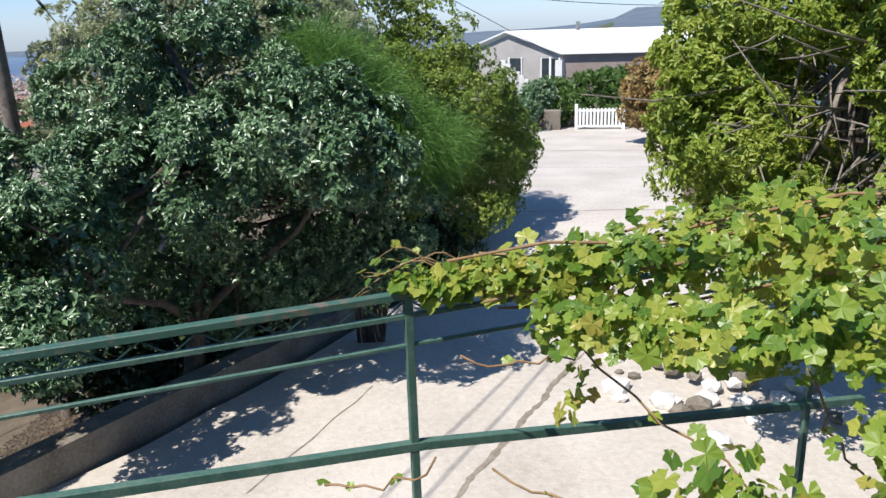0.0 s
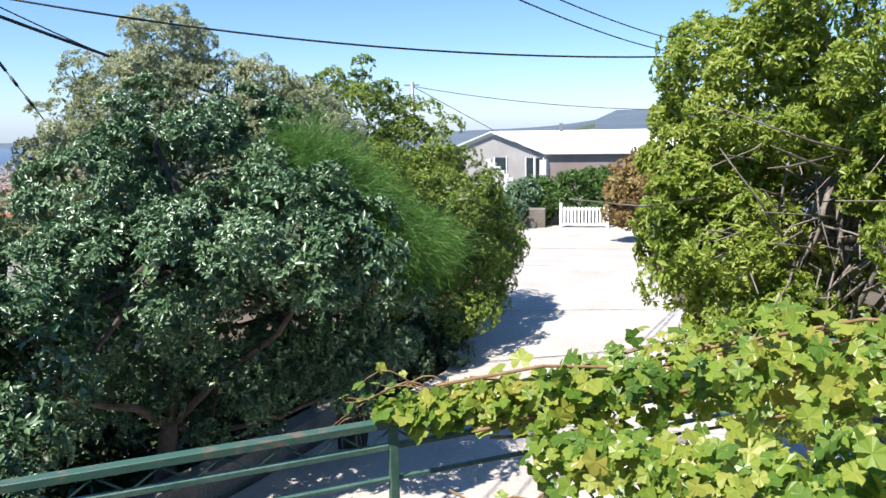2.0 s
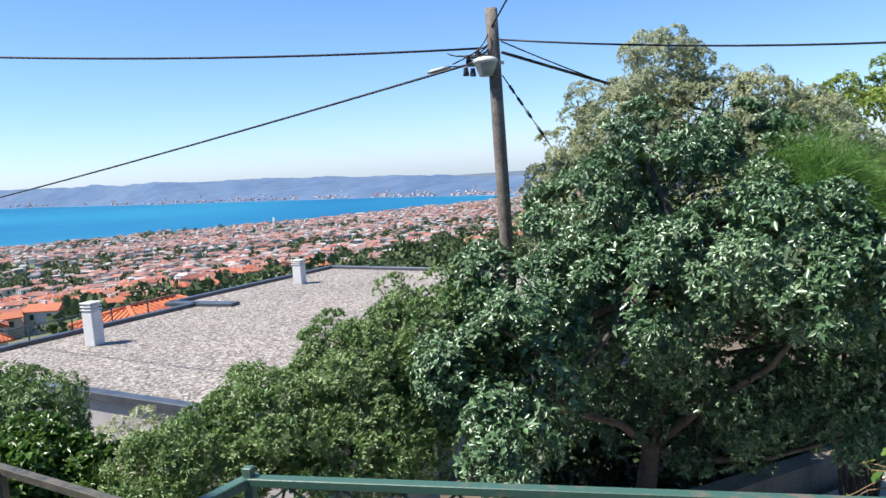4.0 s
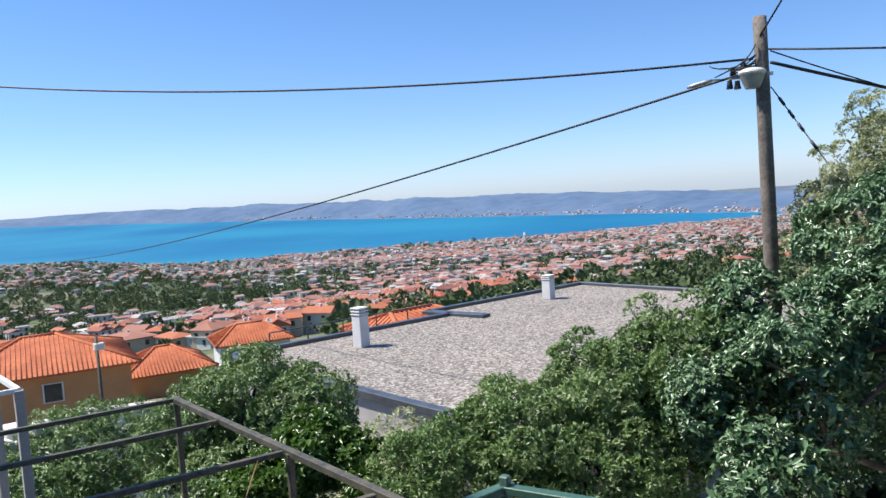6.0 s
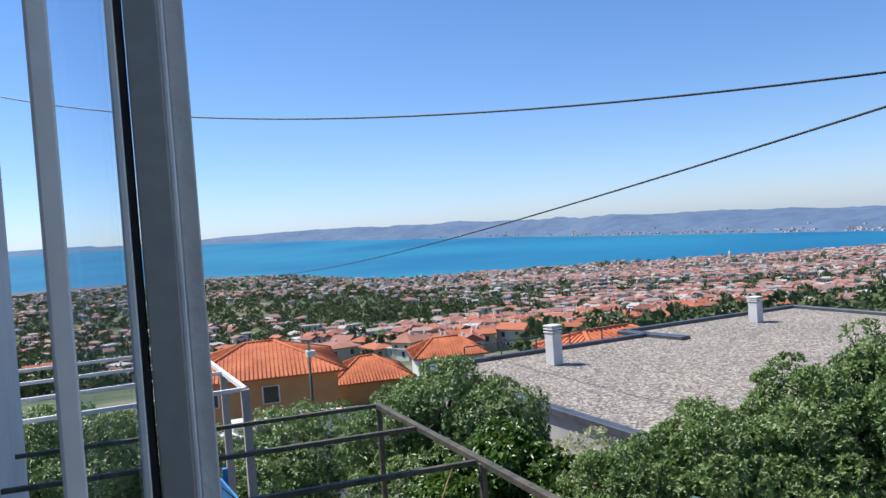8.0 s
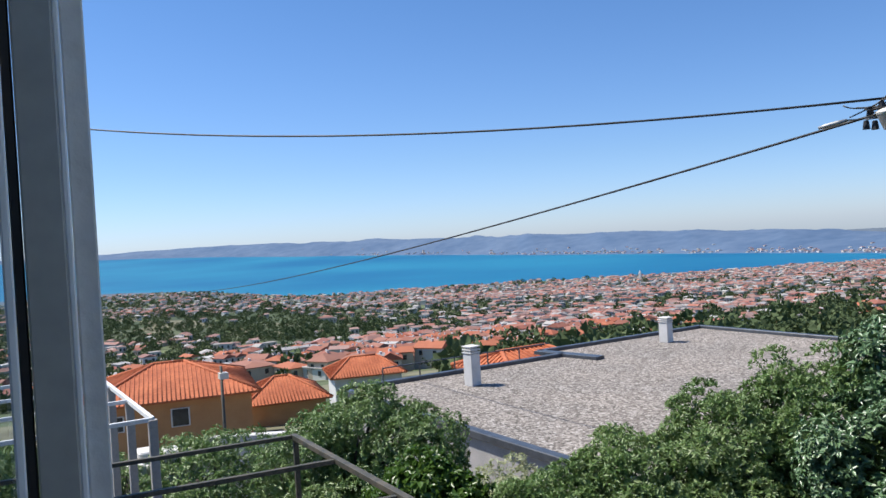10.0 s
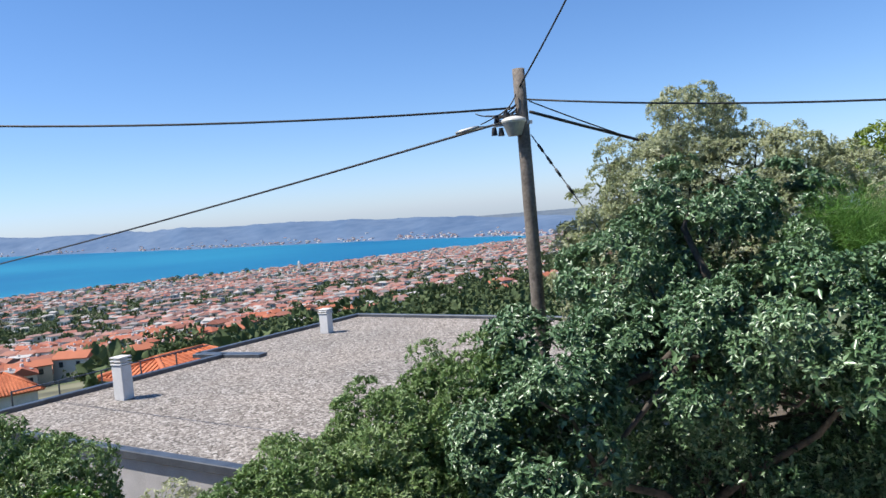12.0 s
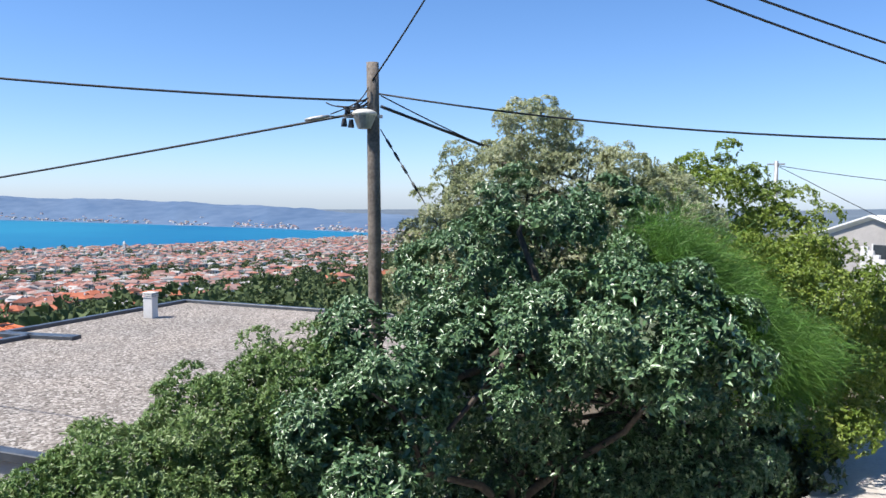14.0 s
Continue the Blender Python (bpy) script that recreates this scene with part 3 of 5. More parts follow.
def town():
    rng = np.random.default_rng(5)
    V, F, RV, RF, tr, WV, WF = [], [], [], [], [], [], []
    n = near = 0
    while n < 10500:
        az = rng.uniform(18, 100)
        pickr = rng.random()
        r = rng.uniform(130, 420) if pickr < 0.16 else (rng.uniform(360, 700) if pickr < 0.40 else rng.uniform(640, 1300))
        x, y = -math.sin(radians(az)) * r, math.cos(radians(az)) * r
        z = land_z(x, y)
        if z < sea_z(r) + 0.4 or (r < 185 and az < 56) or (-75 < x < -40 and -8 < y < 30):
            continue
        rural = smooth01(60, 74, az)
        wave = noise.noise((x * 0.006, y * 0.006, 7))
        dens = (0.17 + 0.9 * wave if r < 420 else 0.26 + 0.9 * wave if r < 650 else 0.72 + 0.8 * wave) * (1 - (0.45 if r < 420 else 0.72) * rural)
        if rng.random() > dens:
            if rng.random() < 0.6:
                tr.append((x, y, z))
            n += 0.25
            continue
        big = rng.random() < 0.05
        w, d = (rng.uniform(5, 8), rng.uniform(3.4, 4.6)) if big else (rng.uniform(2.4, 4.3), rng.uniform(2.2, 3.4))
        f = 0.72 if r < 300 else 0.64
        w, d = w * f, d * f
        flat = rng.random() < 0.16 + 0.25 * rural
        hh = rng.uniform(2.6, 5.6) * f
        house_block(rng, x, y, z, rng.normal(0.5, 0.5) + (1.57 if rng.random() < 0.5 else 0), w, d, hh, 0.12 if flat else rng.uniform(0.8, 1.5) * f, V, F, RV, RF, rng.random() < 0.4)
        if r < 275 and near < 290:
            near += 1
            town_house(V, F, RV, RF, flat)
        elif r < 620:
            town_windows(V, WV, WF)
        n += 1
    base = tagged(new("far_town"), "red-roofed coastal town on the plain", "town", kind="stuff")
    mesh_ob("town_walls", V, F, M_TOWNWALL, base)
    mesh_ob("town_roofs", RV, RF, M_TOWNROOF, base)
    mesh_ob("town_shutters", WV, WF, M_SHUTTER, base)
    for _ in range(420):
        az, r = rng.uniform(16, 60), rng.uniform(75, 215)
        x, y = -math.sin(radians(az)) * r, math.cos(radians(az)) * r
        tr.append((x, y, land_z(x, y)))
    P = np.array(tr)
    k = 70
    m = len(P) * k
    big = np.repeat(rng.uniform(0.7, 1.6, len(P)) * np.where(rng.random(len(P)) < 0.15, 1.6, 1.0), k)[:, None]
    d = unit(rng.normal(0, 1, (m, 3)))
    b = np.repeat(P, k, 0) + d * big * rng.uniform(0.6, 1, (m, 1)) * np.array([1.2, 1.2, 0.9]) + np.array([0, 0, 1.2]) * big
    w = unit(d + rng.normal(0, 0.8, (m, 3)))
    t = leaf_mesh("far_trees", b, w, unit(np.cross(w, rng.normal(0, 1, (m, 3)))), big[:, 0] * 0.6, big[:, 0] * 0.5, L_FARTREE)
    tagged(t, "dark olive trees and hedges between the houses", "trees", kind="stuff")


town()


def far_village():
    rng = np.random.default_rng(17)
    V, F, RV, RF = [], [], [], []
    for i in range(520):
        az = 23 + 45 * rng.random() ** 1.6
        if noise.noise((az * 0.5, 4, 1)) < -0.12:
            continue
        r, h = coast(az)
        d = abs(rng.normal(0, 45))
        rr = r + d * 0.75 + 22 * noise.noise((az * 0.8, 1, 2)) + 4
        a = radians(az)
        house_block(rng, -math.sin(a) * rr, math.cos(a) * rr, sea_z(rr) + h * float(np.interp(d, (0, 60, 140, 240), (0.02, 0.12, 0.38, 0.68))), rng.uniform(0, 3), rng.uniform(2, 3.6), rng.uniform(1.8, 3), rng.uniform(1.2, 3.2), 0.5, V, F, RV, RF)
    t = tagged(new("far_village"), "pale houses along the far shore", "village", kind="stuff")
    mesh_ob("village_walls", V, F, M_TOWNWALL, t)
    mesh_ob("village_roofs", RV, RF, M_TOWNROOF, t)


far_village()


def church_tower():
    t = thing("church_tower", "slim pale church tower above the town roofs", "tower")
    x, y = -639.0, 630.0
    z = land_z(x, y) - 1
    box("shaft", (2.6, 2.6, 9), (x, y, z), M_WHITE, t, "", 20, 0.1)
    bm = bmesh.new()
    bmesh.ops.create_cone(bm, cap_ends=True, segments=4, radius1=1.8, radius2=0.1, depth=3.4, matrix=pose(x, y, z + 10.7, 0, 0, 65))
    part("spire", bm, M_WHITE, t)


church_tower()


# ---- the pale concrete lane ----
def road_z(x, y):
    return -4.40 - 0.67 * smooth01(19, 37, y) + 0.015 * noise.noise((x * 0.8, y * 0.8, 0))


ROAD_L = ((-5.1, 3.2), (-4.8, 4.9), (-4.19, 6.6), (-3.36, 7.53), (-2.08, 9.35), (0.48, 13.51), (1.52, 17.03), (3.04, 23.11), (4.18, 31.27), (5.28, 37.35))
ROAD_R = ((-3.2, 2.35), (-1.0, 2.4), (3.0, 3.6), (4.6, 5.6), (6.0, 9.5), (6.72, 13.83), (6.24, 17.83), (7.52, 23.91), (9.28, 30.15), (12.2, 36.1))


def lane():
    verts, faces = [], []
    n, m = 90, 18
    for i in range(n + 1):
        u = i / n * (len(ROAD_L) - 1)
        k = np.arange(len(ROAD_L))
        lx, ly = np.interp(u, k, [p[0] for p in ROAD_L]), np.interp(u, k, [p[1] for p in ROAD_L])
        rx, ry = np.interp(u, k, [p[0] for p in ROAD_R]), np.interp(u, k, [p[1] for p in ROAD_R])
        lx += 0.10 * noise.noise((u * 2.3, 0, 0)) if u > 3 else 0
        for j in range(m + 1):
            s = j / m
            x, y = lx + (rx - lx) * s, ly + (ry - ly) * s
            verts.append((x, y, road_z(x, y)))
    for i in range(n):
        for j in range(m):
            a = i * (m + 1) + j
            faces.append((a, a + 1, a + m + 2, a + m + 1))
    tagged(mesh_ob("road", verts, faces, M_ROAD, smooth=True), "pale sunlit concrete lane with cracks", "road", kind="structure")
    # dirt-filled joints and cracks
    rng = np.random.default_rng(3)
    for a, b, w in (((0.0, 6.15), (1.84, 9.35), 0.075), ((1.84, 9.35), (4.64, 13.35), 0.029), ((-1.92, 6.63), (-0.8, 8.87), 0.018), ((1.28, 17.83), (5.76, 17.51), 0.026), ((3.04, 24.23), (7.2, 23.27), 0.039), ((3.84, 29.03), (8.0, 27.75), 0.052), ((1.44, 10.95), (5.12, 10.15), 0.018)):
        v, f = [], []
        L = math.hypot(b[0] - a[0], b[1] - a[1])
        px, py = -(b[1] - a[1]) / L, (b[0] - a[0]) / L
        k = int(L / 0.08)
        for i in range(k + 1):
            s = i / k
            o = 0.035 * noise.noise((s * L * 2.2, a[0], 4))
            ww = w * (0.4 + rng.random())
            x, y = a[0] + (b[0] - a[0]) * s + px * o, a[1] + (b[1] - a[1]) * s + py * o
            for q in (-ww / 2, ww / 2):
                v.append((x + px * q, y + py * q, road_z(x, y) + 0.005))
        for i in range(k):
            f.append((2 * i, 2 * i + 1, 2 * i + 3, 2 * i + 2))
        tagged(mesh_ob("road_crack", v, f, M_CRACK), "dark crack in the concrete lane", "crack", "cracks in the lane", "structure")


lane()


def kerb_wall():
    """A low concrete wall along the lane, its top slanting down towards the far end."""
    pts = ((-4.45, 5.96), (-4.29, 6.31), (-3.46, 7.59), (-2.21, 9.38), (-1.84, 10.07), (-0.96, 11.59))
    v, f = [], []
    for i, (x, y) in enumerate(pts):
        a, b = pts[max(i - 1, 0)], pts[min(i + 1, len(pts) - 1)]
        L = math.hypot(b[0] - a[0], b[1] - a[1])
        nx, ny = -(b[1] - a[1]) / L, (b[0] - a[0]) / L
        h = -3.98 - 0.03 * i
        for d, z in ((0, -4.9), (0.03, h), (0.3, h + 0.02), (0.34, -5.4)):
            v.append((x + nx * d, y + ny * d, z))
    for i in range(len(pts) - 1):
        for k in range(3):
            f.append((i * 4 + k, i * 4 + k + 1, i * 4 + k + 5, i * 4 + k + 4))
    f += [(0, 1, 2, 3), tuple(reversed([(len(pts) - 1) * 4 + k for k in range(4)]))]
    tagged(mesh_ob("kerb_wall", v, f, M_KERB), "low weathered concrete kerb wall beside the lane", "wall", kind="structure")


kerb_wall()
white_wall = box("wall_white", (0.16, 4.6, 2.4), (-5.2, 5.6, -5.65), M_WHITE, turn=4, bevel=0.015)
tagged(white_wall, "low white rendered garden wall", "wall", kind="structure")


# ---- the house that the view is taken from ----
def own_house():
    # walls out of view; the tall left one is added to shade the pergola
    for nm, x0, x1, z0, z1 in (("unseen_house_wall", -9.0, -4.0, -8.0, 5.0), ("unseen_house_wall", -4.0, -0.75, -5.0, 2.4), ("unseen_house_wall", 0.75, 6.0, -5.0, 2.4), ("unseen_house_wall", -0.75, 0.75, 1.2, 2.4)):
        w = box(nm, (x1 - x0, 0.3, z1 - z0), ((x0 + x1) / 2, -0.75, z0), M_WHITE, bevel=0.01)
        tagged(w, "added white house wall behind the terrace, out of view", "wall", kind="structure")
    fl = box("terrace_floor", (6.9, 2.9, 2.4), (1.35, 0.85, -4.9), M_KERB, bevel=0.01)
    tagged(fl, "grey concrete terrace slab", "terrace", kind="structure")


own_house()


def casement():
    """An open window leaf with a plastic frame, seen almost edge on."""
    t = thing("window_leaf", "open window leaf with grey plastic frame and clear glass", "window")
    eye = Vector((-1.17, 0.393, 0)) - Vector((-math.sin(radians(83.75)), math.cos(radians(83.75)), 0)) * 1.14

    def at(az, d):
        return eye + Vector((-math.sin(radians(az)), math.cos(radians(az)), 0)) * d

    def strip(name, az0, az1, d, depth, mat, label=""):
        p, q = at(az0, d), at(az1, d)
        w = (p - q).length
        m = (p + q) / 2 + (p - eye).normalized() * depth / 2
        box(name, (w, depth, 2.6), (m.x, m.y, -1.2), mat, t, label, (az0 + az1) / 2, 0.0025)
    strip("outer_edge", 83.75, 85.2, 1.14, 0.05, M_WHITE, "mottled white outer edge")
    strip("bead", 85.2, 85.65, 1.125, 0.03, M_WHITE_PAINT, "thin white bead")
    strip("stile", 85.65, 88.1, 1.12, 0.06, M_PVC)
    # black strip painted for the shade inside the frame's groove
    strip("groove_shade", 88.1, 88.75, 1.14, 0.03, M_SHADEBLACK, "dark strip standing for the shaded groove")
    strip("bead", 88.75, 89.35, 1.11, 0.03, M_WHITE_PAINT, "thin white bead")
    strip("hinge_stile", 93.8, 95.4, 0.74, 0.04, M_WHITE_PAINT)
    g = bpy.data.materials.new("clear_glass")
    g.use_nodes = True
    nn, kk = g.node_tree.nodes, g.node_tree.links
    tp, gl, mx, fr = nn.new("ShaderNodeBsdfTransparent"), nn.new("ShaderNodeBsdfGlossy"), nn.new("ShaderNodeMixShader"), nn.new("ShaderNodeFresnel")
    tp.inputs[0].default_value = (0.86, 0.92, 0.96, 1)
    gl.inputs["Roughness"].default_value = 0.01
    fr.inputs[0].default_value = 1.08
    kk.new(fr.outputs[0], mx.inputs[0])
    kk.new(tp.outputs[0], mx.inputs[1])
    kk.new(gl.outputs[0], mx.inputs[2])
    kk.new(mx.outputs[0], nn["Material Output"].inputs["Surface"])
    a, b = at(94.2, 0.76), at(89.0, 1.13)
    d = b - a
    p = mesh_ob("pane", [(a.x, a.y, -1.2), (b.x, b.y, -1.2), (b.x, b.y, 1.4), (a.x, a.y, 1.4)], [(0, 1, 2, 3)], g, t)
    p.visible_shadow = False
    for z in (-1.22, 1.38):
        beam("rail", (a.x, a.y, z), (b.x, b.y, z), 0.05, 0.06, M_PVC, t)
    # the post's blackness is shade put into its colour
    jamb = box("door_post", (0.12, 0.70, 4.4), (-0.70, -0.235, -3.0), M_SHADEBLACK, None, "", 0, 0.006)
    tagged(jamb, "door post coloured near black to stand for shade", "door frame", kind="structure")


casement()


# ---- the green railing ----
RAIL_A, RAIL_P, RAIL_Z = Vector((-2.13, 2.17, 0)), Vector((-0.05, 2.89, 0)), -1.015


def railing():
    t = thing("railing", "green painted steel railing with rusty patches, vine-grown", "railing")
    d = (RAIL_P - RAIL_A).normalized()
    end = RAIL_P + d * 3.0

    def run(z, w, h, name, a=RAIL_A, b=end, mat=M_GREEN):
        beam(name, (a.x, a.y, z), (b.x, b.y, z), w, h, mat, t)
    run(RAIL_Z - 0.015, 0.045, 0.030, "handrail", mat=M_HANDRAIL)
    run(RAIL_Z - 0.105, 0.025, 0.022, "bar")
    run(RAIL_Z - 0.232, 0.018, 0.016, "bar", RAIL_A)
    lo = RAIL_P + Vector((0, 0, -1.71))
    beam("bottom_rail", (-2.14, 2.19, -1.55), tuple(lo), 0.04, 0.042, M_GREEN, t)
    beam("bottom_rail", tuple(lo), (2.3, 3.70, -2.03), 0.04, 0.042, M_GREEN, t)
    for s in (0.0, 2.147, 4.3):
        p = RAIL_A + d * s
        box("post", (0.034, 0.034, 3.57), (p.x, p.y, -4.55), M_GREEN, t, "", 18.5, 0.003)
    # zigzag between the handrail and the second bar
    k = 0
    s = 0.06
    while s < 4.6:
        p, q = RAIL_A + d * s, RAIL_A + d * (s + 0.085)
        z0, z1 = (RAIL_Z - 0.034, RAIL_Z - 0.094)
        tube("zigzag_rod", [(p.x, p.y, z0 if k % 2 else z1), (q.x, q.y, z1 if k % 2 else z0)], 0.0045, M_GREEN, t, sides=5)
        s += 0.085 if k % 2 == 0 else 0.115
        k += 1
    # the return towards the house
    for z, w, h in ((RAIL_Z - 0.017, 0.045, 0.034), (RAIL_Z - 0.105, 0.025, 0.022), (RAIL_Z - 0.232, 0.018, 0.016)):
        beam("return_rail", (-2.14, 2.21, z), (-2.11, -0.58, z), w, h, M_GREEN, t)
    for k in range(12):
        y = 2.05 - 0.2 * k
        tube("zigzag_rod", [(-2.138, y, RAIL_Z - (0.034 if k % 2 else 0.094)), (-2.137, y - 0.1, RAIL_Z - (0.094 if k % 2 else 0.034))], 0.0045, M_GREEN, t, sides=5)


railing()


def pergola():
    t = thing("pergola", "bare rusty green steel pergola frame over a garden", "pergola")
    z = -1.77
    beam("long_beam", (-7.72, 2.83, z), (-2.9, 2.86, z), 0.06, 0.05, M_RUSTY, t)
    for x in (-7.69, -6.55, -5.30, -4.05):
        beam("cross_bar", (x, 2.80, z), (x - 0.42, -0.9, z), 0.045, 0.04, M_RUSTY, t)
    beam("long_beam", (-8.2, -0.95, z), (-3.2, -0.95, z), 0.06, 0.05, M_RUSTY, t)
    for x in (-7.66, -5.25, -3.0):
        g = land_z(x, 2.7)
        box("post", (0.05, 0.05, z - g), (x, 2.83, g), M_RUSTY, t)
        g = land_z(x, -0.9)
        box("post", (0.05, 0.05, z - g), (x - 0.4, -0.95, g), M_RUSTY, t)
    for a, b in (((-7.5, 0.5, z), (-5.7, 2.6, -3.3)), ((-6.3, 0.9, z), (-4.7, 2.7, -3.3)), ((-5.3, 2.6, z), (-4.4, 1.3, -3.2))):
        tube("stay_wire", sagging(a, b, 0.05, 8), 0.005, M_VINE_WOOD, t, "rusty stay wire", 5)


pergola()


# ---- pole and cables ----
POLE = Vector((-5.71, 10.79, 0))


def wooden_pole():
    t = thing("utility_pole", "weathered wooden utility pole with a street lamp", "utility pole")
    n = 14
    pts = [POLE + Vector((0.05 - 0.09 * i / n, 0, -6.6 + 8.88 * i / n)) for i in range(n + 1)]
    tube("shaft", pts, [0.122 - 0.03 * i / n for i in range(n + 1)], M_POLE, t, sides=14)
    lamp = thing("street_lamp", "grey street lamp with a milky cover", "street lamp")
    c = Vector((-5.80, 10.62, 1.47))
    bm = bmesh.new()
    bmesh.ops.create_cone(bm, cap_ends=True, segments=20, radius1=0.10, radius2=0.185, depth=0.22, matrix=Matrix.Translation(c + Vector((0, 0, -0.08))))
    part("housing", bm, M_METAL, lamp)
    bm = bmesh.new()
    bmesh.ops.create_uvsphere(bm, u_segments=20, v_segments=10, radius=0.19, matrix=Matrix.Translation(c + Vector((0, 0, 0.03))) @ Matrix.Diagonal((1, 1, 0.38, 1)))
    part("cover", bm, M_LAMPGLASS, lamp, "milky cover")
    beam("bracket", tuple(c + Vector((0, 0.04, -0.1))), (POLE.x, POLE.y, 1.4), 0.04, 0.04, M_METAL, lamp)
    beam("cross_arm", (POLE.x - 0.42, POLE.y - 0.22, 1.47), (POLE.x + 0.12, POLE.y + 0.02, 1.47), 0.04, 0.05, M_METAL, t)
    for i, (dx, dz) in enumerate(((-0.42, 1.38), (-0.3, 1.36), (-0.36, 1.56), (-0.2, 1.6), (-0.14, 1.42))):
        bm = bmesh.new()
        bmesh.ops.create_cone(bm, cap_ends=True, segments=10, radius1=0.05, radius2=0.032, depth=0.12, matrix=Matrix.Translation((POLE.x + dx, POLE.y - 0.2, dz)))
        part("insulator", bm, M_CABLE, t)
    rng = np.random.default_rng(8)
    for k in range(11):
        a = Vector((POLE.x - 0.05, POLE.y - 0.12, 1.5 + 0.4 * rng.random()))
        b = Vector((POLE.x - 0.25 - 0.45 * rng.random(), POLE.y - 0.2 - 0.2 * rng.random(), 1.45 + 0.3 * rng.random()))
        m = (a + b) / 2 + Vector((rng.normal(0, 0.08), 0, -0.22 * rng.random()))
        c = [a.lerp(m, s).lerp(m.lerp(b, s), s) for s in [i / 8 for i in range(9)]]
        tube("loose_wire", c, 0.010, M_CABLE, t, sides=5)


wooden_pole()


def cable(a, b, sag, r, label, s0=0.0, s1=1.0, n=40):
    """A hanging cable through a and b, drawn from s0 to s1 of that span."""
    a, b = Vector(a), Vector(b)
    pts = []
    for i in range(n + 1):
        s = s0 + (s1 - s0) * i / n
        pts.append(a + (b - a) * s - Vector((0, 0, 4 * sag * s * (1 - s))))
    tagged(tube("cable", pts, r, M_CABLE, sides=6), label, "cable", "overhead cables")


PX, PY = POLE.x, POLE.y
cable((PX - 0.1, PY - 0.1, 1.70), (-20.40, 1.26, 3.43), 0.39, 0.017, "black overhead cable running off over the gardens", 0, 1.9)
cable((PX - 0.1, PY - 0.1, 1.54), (-41.6, 11.6, -1.75), 0.24, 0.019, "thick black cable running down to the valley", 0, 1.35, 60)
cable((PX, PY - 0.08, 2.0), (0.33, 8.79, 10.19), 0.61, 0.014, "black overhead cable rising over the house")
cable((PX + 0.1, PY - 0.05, 1.80), (17.90, 15.14, 3.12), 1.39, 0.014, "black overhead cable crossing the lane", 0, 1.1)
cable((PX + 0.1, PY, 1.62), (-2.46, 15.34, 0.19), 0.02, 0.024, "black bundled cable running into the olive tree")
cable((PX + 0.1, PY, 1.78), (-2.36, 15.24, 0.09), 0.12, 0.010, "thin black cable running into the olive tree")
cable((-2.63, 5.60, 2.53), (10.85, 27.23, 2.12), 0.56, 0.013, "black service cable over the lane", -0.15, 1.0)
cable((-2.78, 4.64, 2.49), (12.45, 30.80, 2.83), 0.56, 0.013, "black service cable over the lane", -0.15, 1.0)
cable((0.14, 38.2, 1.75), (21.06, 39.40, 0.67), 0.70, 0.016, "black overhead cable from the far pole")
cable((0.14, 38.2, 1.75), (7.81, 46.77, -2.09), 0.0, 0.016, "black service cable to the white-roofed house")


def cable_clamp():
    a, b = Vector((PX - 0.62, PY - 0.30, 1.475)), Vector((PX - 0.95, PY - 0.46, 1.41))
    tagged(tube("cable_clamp", [a, a.lerp(b, 0.3), a.lerp(b, 0.7), b], [0.02, 0.034, 0.034, 0.022], M_METAL, sides=8), "pale metal dead-end clamp on the thick cable", "clamp")


cable_clamp()


def guy_wire():
    t = thing("guy_wire", "steel guy wire with turnbuckle and insulators", "guy wire")
    a, b = Vector((PX + 0.09, PY, 1.28)), Vector((PX + 2.17, PY + 0.13, -1.95))
    tube("wire", [a, b], 0.009, M_CABLE, t, sides=5)
    for s in (0.05, 0.11, 0.17, 0.25):
        p = a.lerp(b, s)
        tube("link", [p, a.lerp(b, s + 0.035)], 0.022, M_CABLE, t, sides=6)


guy_wire()


def far_pole():
    t = thing("utility_pole", "thin grey utility pole beyond the shrubs", "utility pole")
    tube("shaft", [(0.14, 38.2, land_z(0.14, 38.2)), (0.14, 38.2, 1.95)], [0.12, 0.09], M_METAL, t, sides=10)
    beam("cross_arm", (-0.25, 38.2, 1.8), (0.5, 38.2, 1.8), 0.06, 0.07, M_METAL, t)


far_pole()


def garden_lamp():
    t = thing("street_lamp", "thin street lamp post among the olive trees", "street lamp")
    x, y = -27.29, 6.90
    tube("post", [(x, y, land_z(x, y)), (x, y, -3.80)], [0.07, 0.05], M_RUSTY, t, sides=8)
    box("head", (0.3, 0.3, 0.22), (x + 0.05, y + 0.05, -4.25), M_LAMPGLASS, t, "milky lamp head")


garden_lamp()

